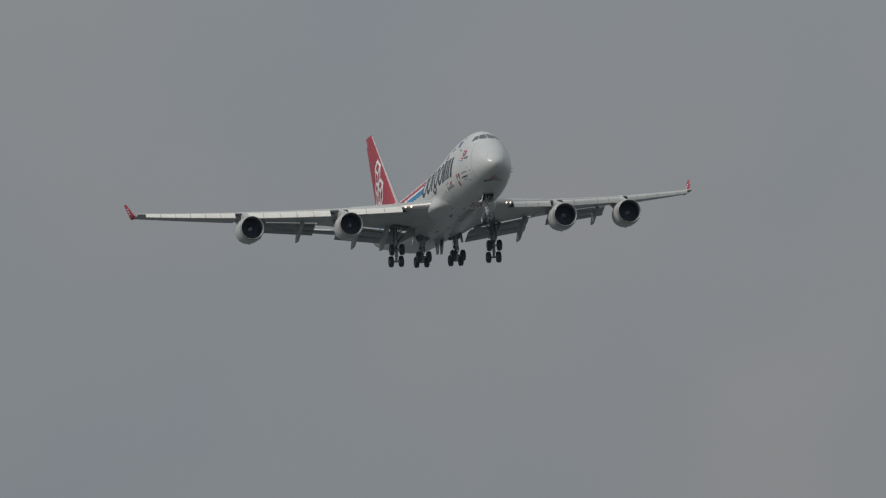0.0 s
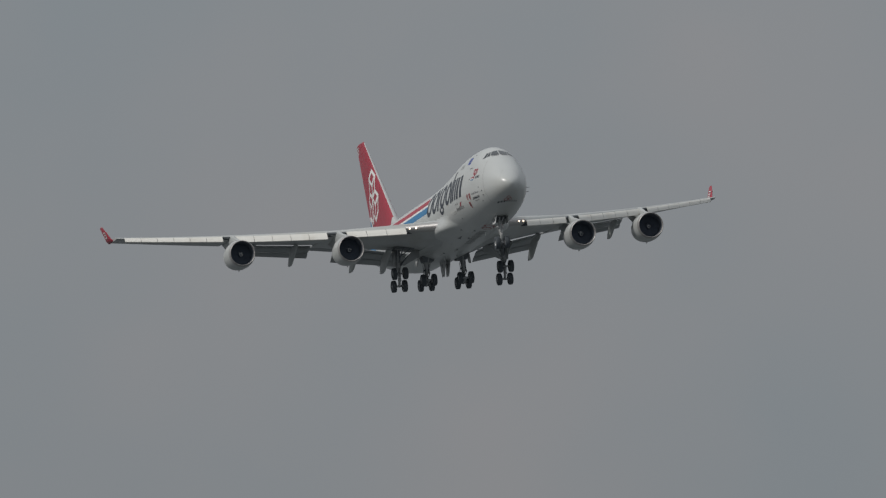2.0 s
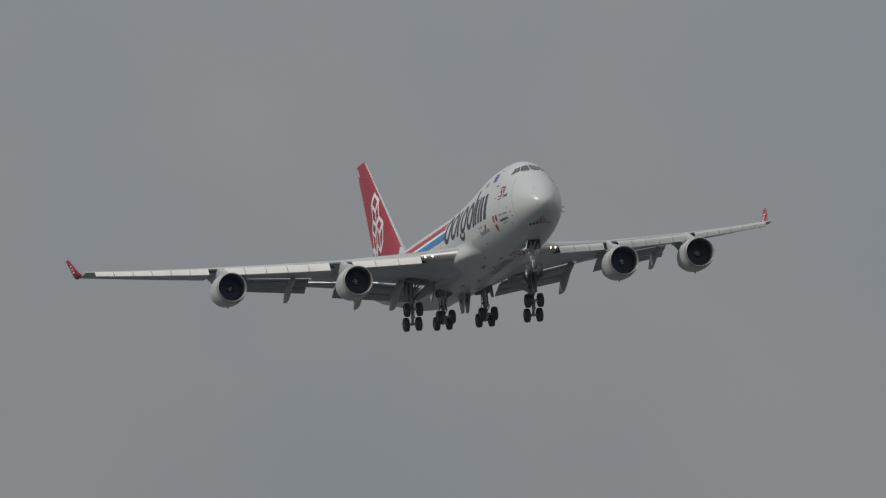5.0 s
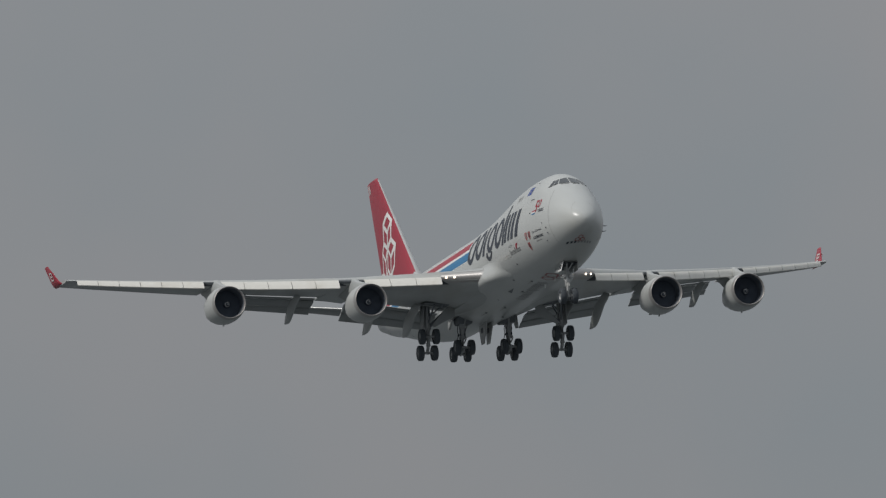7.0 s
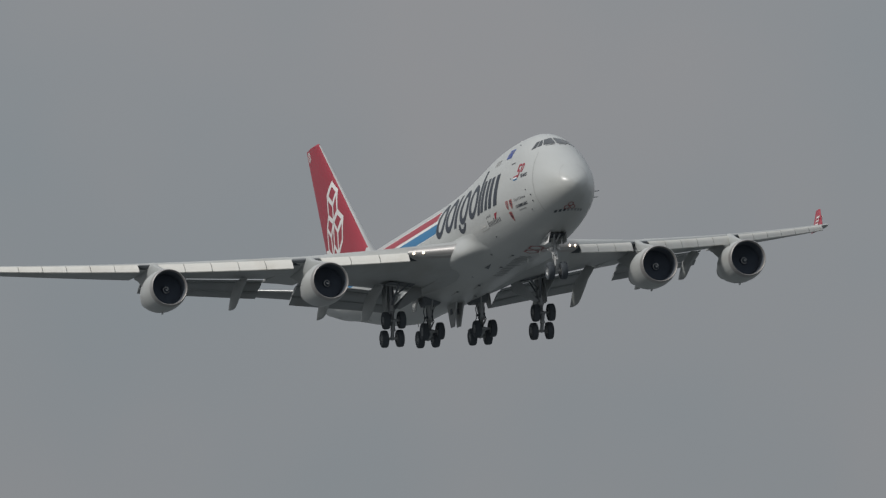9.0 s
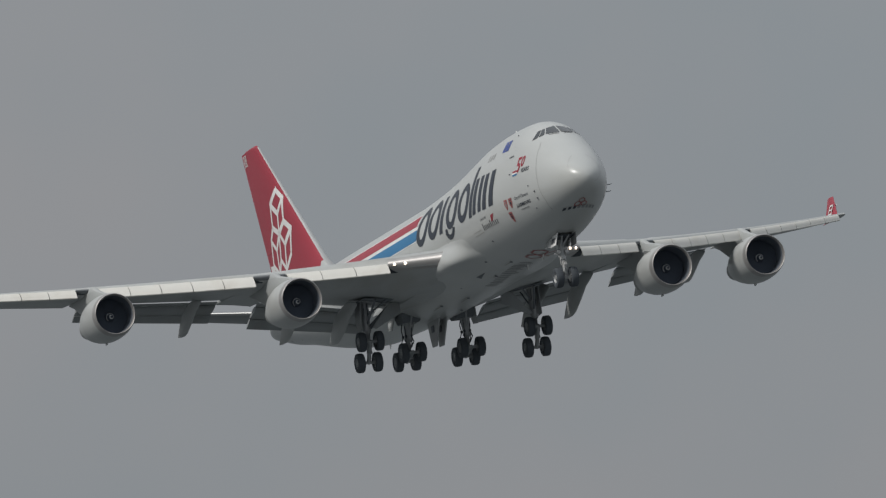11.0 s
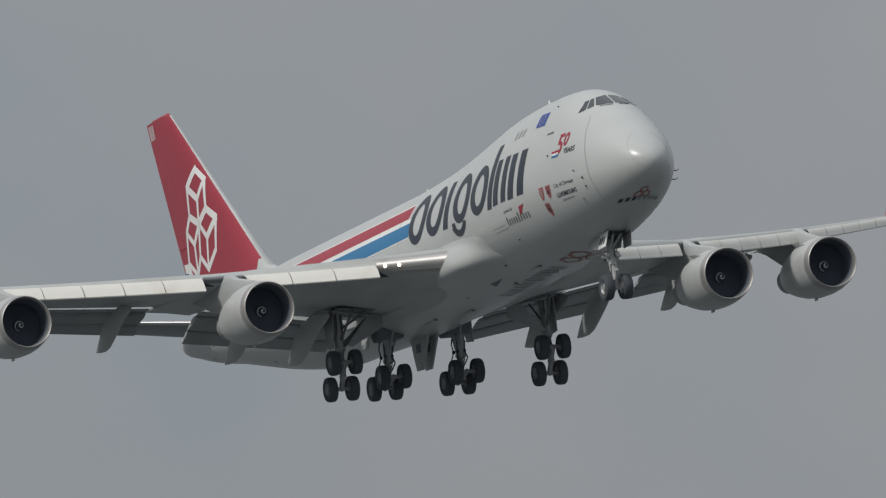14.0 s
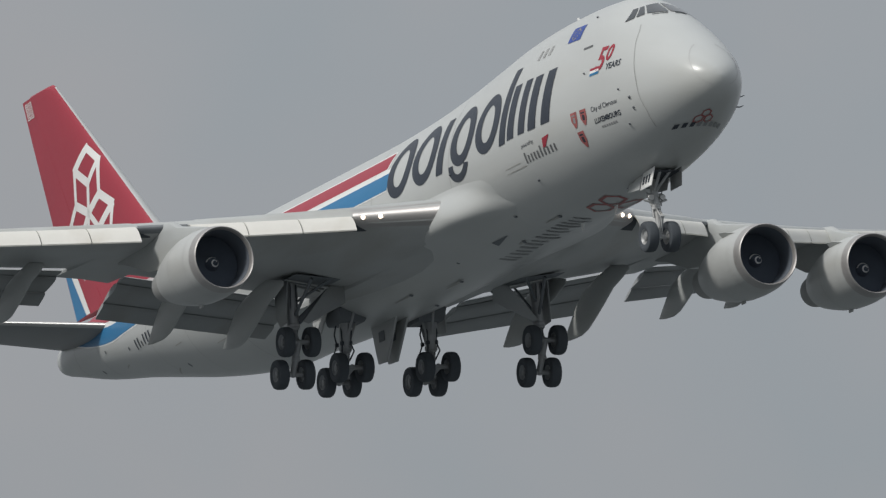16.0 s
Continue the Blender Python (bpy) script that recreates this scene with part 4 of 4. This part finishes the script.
# aerials on the crown and the belly
for s, z, dn in ((12.2, body(12.2)[0], 1), (16.5, body(16.5)[0], 1), (30.5, body(30.5)[0], 1), (10.2, body(10.2)[1], -1), (13.5, body(13.5)[1], -1), (44.0, body(44.0)[1], -1)):
    bm = bmesh.new()
    loft(bm, [[Vector((-s + 0.16, 0.02, z - 0.03 * dn)), Vector((-s - 0.2, 0.02, z - 0.03 * dn)), Vector((-s - 0.2, -0.02, z - 0.03 * dn)), Vector((-s + 0.16, -0.02, z - 0.03 * dn))],
              [Vector((-s - 0.06, 0.008, z + 0.32 * dn)), Vector((-s - 0.2, 0.008, z + 0.32 * dn)), Vector((-s - 0.2, -0.008, z + 0.32 * dn)), Vector((-s - 0.06, -0.008, z + 0.32 * dn))]])
    part("aerial", bm, DECAL_WHITE, fuselage)
# ram-air inlet sunk into the fairing: a dark wedge that opens aft
def fairing_at(s, a, off=0.015):
    top, low, w, mid, deck = body(s)
    d, q = max(fairing_bulge(s, a), 0) + off, radians(a)
    return Vector((-s, -math.cos(q) * (w + d), mid - math.sin(q) * (mid - low + d)))


bm = bmesh.new()
quad(bm, [(18.75, 60.0), (17.45, 61.5), (17.45, 62.1), (18.75, 65.5)], fairing_at, 6, 4)
part("ram_air_inlet", bm, DARKGREY, fuselage, "dark flush air inlet")
# access ports, drains and the streaks that trail from them
rng = random.Random(11)
for s, y in ((13.2, -1.15), (15.6, -2.0), (17.4, -0.9), (22.5, -1.6), (24.6, -0.6), (26.2, -2.1), (28.4, -1.2), (29.5, 0.4)):
    off = 0.02 + max(fairing_bulge(s, 65), 0)
    bm = bmesh.new()
    c = belly_at(s, y, off - 0.01)
    rod(bm, c, c + Vector((0, -0.01, -0.05)), 0.10, 0.08, 10)
    part("drain_port", bm, DARKGREY, fuselage)
    bm = bmesh.new()
    w, long = rng.uniform(0.04, 0.08), rng.uniform(0.7, 1.9)
    quad(bm, [(s + 0.1, y - w), (s + long, y - w * 0.3), (s + long, y + w * 0.3), (s + 0.1, y + w)], lambda a, b, o=off: belly_at(a, b, o + 0.002), 6, 2)
    part("oil_streak", bm, STREAK, fuselage, "faint oil streak")
for s, z, long in ((11.9, -1.25, 1.9), (12.3, -1.06, 1.5), (44.5, -1.9, 1.2), (49.0, -1.2, 0.9), (52.0, -1.75, 1.3), (57.5, -0.55, 0.8)):
    bm = bmesh.new()
    quad(bm, [(s, z - 0.02), (s + long, z - 0.01), (s + long, z + 0.01), (s, z + 0.02)], starboard(0.012), 6, 1)
    part("oil_streak", bm, STREAK, fuselage, "faint oil streak")
for s, z in ((47.5, -0.7), (50.6, -1.9), (55.8, -0.2), (59.5, 0.35), (62.0, -0.05)):
    bm = bmesh.new()
    quad(bm, [(s, z - 0.07), (s - 0.22, z - 0.07), (s - 0.22, z + 0.06), (s, z + 0.06)], starboard(0.014), 1, 1)
    part("vent", bm, DARKGREY, fuselage, "small dark vent")
# tail cone: exhaust and its joint
bm = bmesh.new()
turned(bm, [(0, 0.24), (0.18, 0.2), (0.12, 0.14), (0.1, 0.01)], (-68.62, 0, 1.65), n=20)
part("tail_exhaust", bm, DARKGREY, fuselage)


# ---- fin markings ----
def on_fin(s, z, off=0.012, sg=-1):
    le, te = fin_edges(z)
    s = max(s, le + 0.10)
    u = min(max((s - le) / (te - le), 0.0), 1.0)
    t = half_thick(u, FIN_THICK) * (te - le)
    return Vector((-s, sg * (max(t, 0.02) + off), z))


def fin_line(a, b, w=0.36):
    bm = bmesh.new()
    a, b = Vector(a), Vector(b)
    d = (b - a).normalized()
    n = Vector((-d.y, d.x)) * w / 2
    a, b = a - d * w * 0.35, b + d * w * 0.35
    quad(bm, [(a - n)[:], (b - n)[:], (b + n)[:], (a + n)[:]], on_fin, 6, 2)
    part("fin_emblem_line", bm, DECAL_WHITE, fin)


# three stacked boxes: the top one, then one ahead and one behind
A, B, G, K = (63.62, 10.10), (64.99, 9.33), (62.45, 9.38), (63.47, 8.53)
C, H, L = (65.15, 7.86), (62.27, 7.84), (63.62, 7.25)
I, Q, J, R, P = (60.85, 7.14), (62.46, 6.38), (61.2, 5.55), (64.10, 5.61), (62.86, 4.77)
D, M, E1, N = (66.1, 7.16), (64.9, 6.36), (66.5, 5.61), (65.0, 4.75)
for a, b in ((A, B), (A, G), (B, K), (G, K), (B, C), (G, H), (K, L), (C, L), (H, L), (H, I), (L, Q), (I, Q), (I, J), (Q, P), (L, R), (J, P), (R, P), (C, D), (D, M), (L, M), (D, E1), (M, N), (E1, N), (R, N)):
    fin_line(a, b, 0.40 if a in (A, B, G, C, H, I, D) and abs(a[0] - b[0]) > 1.2 else 0.32)
# small outlined boxes at the fin's tip
for i in range(2):
    for j in range(4):
        s, z = 70.66 - i * 0.50 - 0.075 * j, 13.42 - 0.20 * j
        bm = bmesh.new()
        for s0, s1, z0, z1 in ((s, s - 0.41, z, z - 0.045), (s, s - 0.41, z - 0.105, z - 0.15), (s, s - 0.06, z - 0.045, z - 0.105), (s - 0.35, s - 0.41, z - 0.045, z - 0.105)):
            quad(bm, [(s0, z1), (s1, z1), (s1, z0), (s0, z0)], on_fin, 1, 1)
        part("fin_tip_box", bm, DECAL_WHITE, fin, "small white outlined box")
# blue and white sweep at the rudder's foot
for z0, z1, m, off in ((3.0, 5.6, DECAL_WHITE, 0.014), (3.0, 5.15, BLUE, 0.02)):
    bm = bmesh.new()
    quad(bm, [(65.3 if m == BLUE else 64.75, 3.1), (66.75, 3.1), (67.6, z1 + 0.1), (66.9 if m == BLUE else 66.5, z1)], lambda s, z, o=off: on_fin(s, z, o), 5, 5)
    part("fin_sweep", bm, m, fin)


# ---- gear doors, bays and fittings ----
def plate(corners, thick, name, material, parent, label=""):
    """A flat door with thickness and softened rim, from its outline."""
    pts = [Vector(p) for p in corners]
    c = sum(pts, Vector()) / len(pts)
    n = (pts[1] - pts[0]).cross(pts[2] - pts[0]).normalized() * thick / 2
    bm = bmesh.new()
    loft(bm, [[c + (p - c) * 0.97 - n for p in pts], [p - n * 0.5 for p in pts], [p + n * 0.5 for p in pts], [c + (p - c) * 0.97 + n for p in pts]])
    return part(name, bm, material, parent, label)


# nose gear doors, the starboard one carrying its plate of letters as bars
for sd in (-1, 1):
    low = 0.80 if sd < 0 else 0.52
    # front port door: its shade is put into the colour as a darker grey
    plate([(-5.0, sd * 0.58, -2.70), (-6.1, sd * 0.58, -2.76), (-6.06, sd * low, -3.48), (-5.0, sd * low, -3.46)], 0.05, "gear_door", DECAL_WHITE if sd < 0 else FLAPGREY, nose_gear, "white nose gear door" if sd < 0 else "nose gear door with its shade painted in as grey")
    plate([(-6.2, sd * 0.58, -2.80), (-7.6, sd * 0.56, -2.93), (-7.5, sd * (low - 0.08), -3.30), (-6.3, sd * (low - 0.06), -3.40)], 0.05, "gear_door", GREY, nose_gear, "grey nose gear door")
for k in range(3):
    bm = bmesh.new()
    s = 5.82 - k * 0.27
    box(bm, (0.13, 0.012, 0.34), Matrix.Translation((-s, -0.74, -3.12)) @ Matrix.Rotation(radians(-17), 4, "X"))
    part("door_letter_bar", bm, NAVY, nose_gear)
# black slab under the nose paints the open bay's shade
bm = bmesh.new()
box(bm, (2.7, 1.1, 0.03), Matrix.Translation((-6.5, 0, -2.93)) @ Matrix.Rotation(radians(-4), 4, "Y"))
part("wheel_bay_slab", bm, BLACK, nose_gear, "dark slab in place of the open wheel bay's shade")
bm = bmesh.new()
rod(bm, (-6.6, 0, -3.5), (-5.3, 0.22, -2.8), 0.06)
rod(bm, (-6.6, 0, -3.5), (-5.3, -0.22, -2.8), 0.06)
rod(bm, (-6.6, -0.32, -3.55), (-6.6, 0.32, -3.55), 0.08)
part("drag_brace", bm, GEARPALE, nose_gear)
bm = bmesh.new()
for sd in (-0.07, 0.07):
    rod(bm, (-6.38, sd, -4.08), (-5.98, sd * 0.6, -4.52), 0.035)
    rod(bm, (-5.98, sd * 0.6, -4.52), (-6.28, sd, -5.12), 0.035)
rod(bm, (-5.98, -0.09, -4.52), (-5.98, 0.09, -4.52), 0.045)
part("torque_link", bm, GEARPALE, nose_gear)
for sd in (-1, 1):
    bm = bmesh.new()
    rod(bm, (-6.45, sd * 0.25, -3.68), (-6.28, sd * 0.25, -3.68), 0.10, 0.13)
    part("taxi_light", bm, METAL, nose_gear, "unlit taxi light")
    bm = bmesh.new()
    rod(bm, (-6.50, sd * 0.17, -3.6), (-6.42, sd * 0.15, -4.5), 0.04)
    part("steering_jack", bm, METAL, nose_gear)
    bm = bmesh.new()
    rod(bm, (-6.45, sd * 0.2, -3.85), (-6.5, sd * 0.5, -3.75), 0.045)
    rod(bm, (-6.45, sd * 0.22, -4.0), (-6.55, sd * 0.34, -3.4), 0.03)
    part("steering_link", bm, GEARPALE, nose_gear)

# main gear doors and bays
mains = [o for o in aircraft.children if o.name.startswith("main_landing_gear")]
for gear in mains:
    xs = [v.co for v in gear.data.vertices]
    cy = sum(v.y for v in xs) / len(xs)
    sd = -1 if cy < 0 else 1
    if abs(cy) > 4:
        plate([(-30.3, sd * 5.8, -2.2), (-31.7, sd * 5.8, -2.15), (-31.55, sd * 5.9, -3.6), (-31.2, sd * 5.9, -4.05), (-30.55, sd * 5.9, -4.0)], 0.06, "strut_door", FLAPGREY, gear, "grey door fixed to the strut")
        # two dark slabs on closed skin paint the shaded depth of the bay
        bm = bmesh.new()
        box(bm, (0.95, 2.0, 0.02), Matrix.Translation((-29.45, sd * 5.0, lower_skin(5.0, 29.45) - 0.005)) @ Matrix.Rotation(radians(sd * 6), 4, "X"))
        part("wheel_bay_slab", bm, DARKGREY, gear, "dark slab in place of the open wheel bay's shade")
        bm = bmesh.new()
        box(bm, (1.5, 2.0, 0.02), Matrix.Translation((-30.70, sd * 5.0, lower_skin(5.0, 30.7) - 0.005)) @ Matrix.Rotation(radians(sd * 6), 4, "X"))
        part("bay_rear_slab", bm, DARKGREY, gear, "dark grey slab in place of the wheel bay's shaded rear")
        # pale rods added in place of sky light showing through the flap slots
        bm = bmesh.new()
        for dx in (-0.45, 0.0, 0.45):
            rod(bm, (-30.70 + dx, sd * 4.05, lower_skin(4.1, 30.7 - dx) - 0.06), (-30.70 + dx, sd * 5.95, lower_skin(5.9, 30.7 - dx) - 0.06), 0.04, 0.04, 8)
        part("bay_light_rod", bm, GEARPALE, gear)
        bm = bmesh.new()
        rod(bm, (-30.9, sd * 5.5, -3.2), (-29.0, sd * 4.2, -2.3), 0.06)
        rod(bm, (-31.1, sd * 5.5, -3.6), (-32.4, sd * 5.2, -2.2), 0.05)
        part("retraction_jack", bm, DARKGREY, gear)
        # broad folding brace and the leg door that hangs from it
        bm = bmesh.new()
        rod(bm, (-30.75, sd * 5.3, -3.9), (-30.75, sd * 3.45, -2.35), 0.14, 0.18)
        part("folding_brace", bm, DARKGREY, gear)
        plate([(-30.35, sd * 4.0, -2.5), (-30.35, sd * 3.3, -2.5), (-30.35, sd * 3.3, -3.2), (-30.35, sd * 5.0, -4.05), (-30.35, sd * 5.25, -3.95)], 0.07, "leg_door", FLAPGREY, gear, "grey door along the folding brace")
    else:
        plate([(-32.15, sd * 0.26, -3.4), (-34.8, sd * 0.26, -3.4), (-34.6, sd * 0.26, -4.2), (-34.45, sd * 0.22, -5.0), (-33.55, sd * 0.22, -5.05)], 0.10, "bay_door", GREY, gear, "open grey wheel-bay door")
        plate([(-33.7, sd * 2.6, -2.7), (-35.3, sd * 2.6, -2.65), (-35.1, sd * 2.8, -3.65), (-34.2, sd * 2.8, -3.75)], 0.06, "bay_door", GREY, gear, "open grey wheel-bay door")
        # dark block hung below the belly in place of the bay's shade
        bm = bmesh.new()
        box(bm, (1.7, 1.3, 0.6), Matrix.Translation((-33.95, sd * 1.75, -3.12)) @ Matrix.Rotation(math.pi, 4, "X"), 0.86)
        part("wheel_bay_slab", bm, DARKGREY, gear, "dark slab in place of the open wheel bay's shade")
        bm = bmesh.new()
        rod(bm, (-33.8, sd * 1.8, -4.3), (-33.5, sd * 1.35, -2.9), 0.05)
        rod(bm, (-33.95, sd * 1.75, -4.3), (-34.7, sd * 1.8, -2.8), 0.06)
        part("retraction_jack", bm, STEEL, gear)
        bm = bmesh.new()
        box(bm, (0.55, 0.03, 0.42), Matrix.Translation((-33.75, sd * 0.26 - 0.06, -3.95)))
        part("door_hatch", bm, DARKGREY, gear, "dark hatch in the bay door")
        # loose bundle of hoses and fittings round the oleo
        for kx, ky in ((0.22, -0.18), (0.26, 0.14), (-0.2, -0.22), (-0.18, 0.2)):
            bm = bmesh.new()
            base = Vector((-33.98, sd * 1.92, -4.95))
            way = [base + Vector((kx * 0.7, ky * 0.7, 0)), base + Vector((kx * 1.7, ky * 1.6, 0.35)), base + Vector((kx * 1.1, ky * 1.1, 0.72)), base + Vector((kx * 1.5, ky * 1.3, 1.15)), base + Vector((kx * 0.9, ky, 1.6))]
            for a, b in zip(way, way[1:]):
                rod(bm, a, b, 0.032, n=8)
            box(bm, (0.14, 0.12, 0.16), Matrix.Translation(way[2]))
            part("hose", bm, BLACK, gear)
    # hydraulic lines along the strut
    bm = bmesh.new()
    top = max(xs, key=lambda v: v.z)
    low = min(xs, key=lambda v: v.z)
    rod(bm, (low.x + 0.16, cy + 0.10, low.z + 0.3), (top.x + 0.18, cy + 0.12, top.z - 0.2), 0.025, n=8)
    rod(bm, (low.x + 0.14, cy - 0.12, low.z + 0.3), (top.x + 0.16, cy - 0.12, top.z - 0.2), 0.02, n=8)
    part("hydraulic_line", bm, BLACK, gear)


def motions():
    walk(aircraft, [(t, pose(x, y, z, rx, ry, rz)) for t, x, y, z, rx, ry, rz in FLIGHT])
    # the fans turn nearly a quarter of a revolution in a tenth of a second
    for ob, hub in ROTORS:
        walk(ob, [(k / 10, pose(hub.x, hub.y, hub.z, 85 * k)) for k in range(161)])


motions()
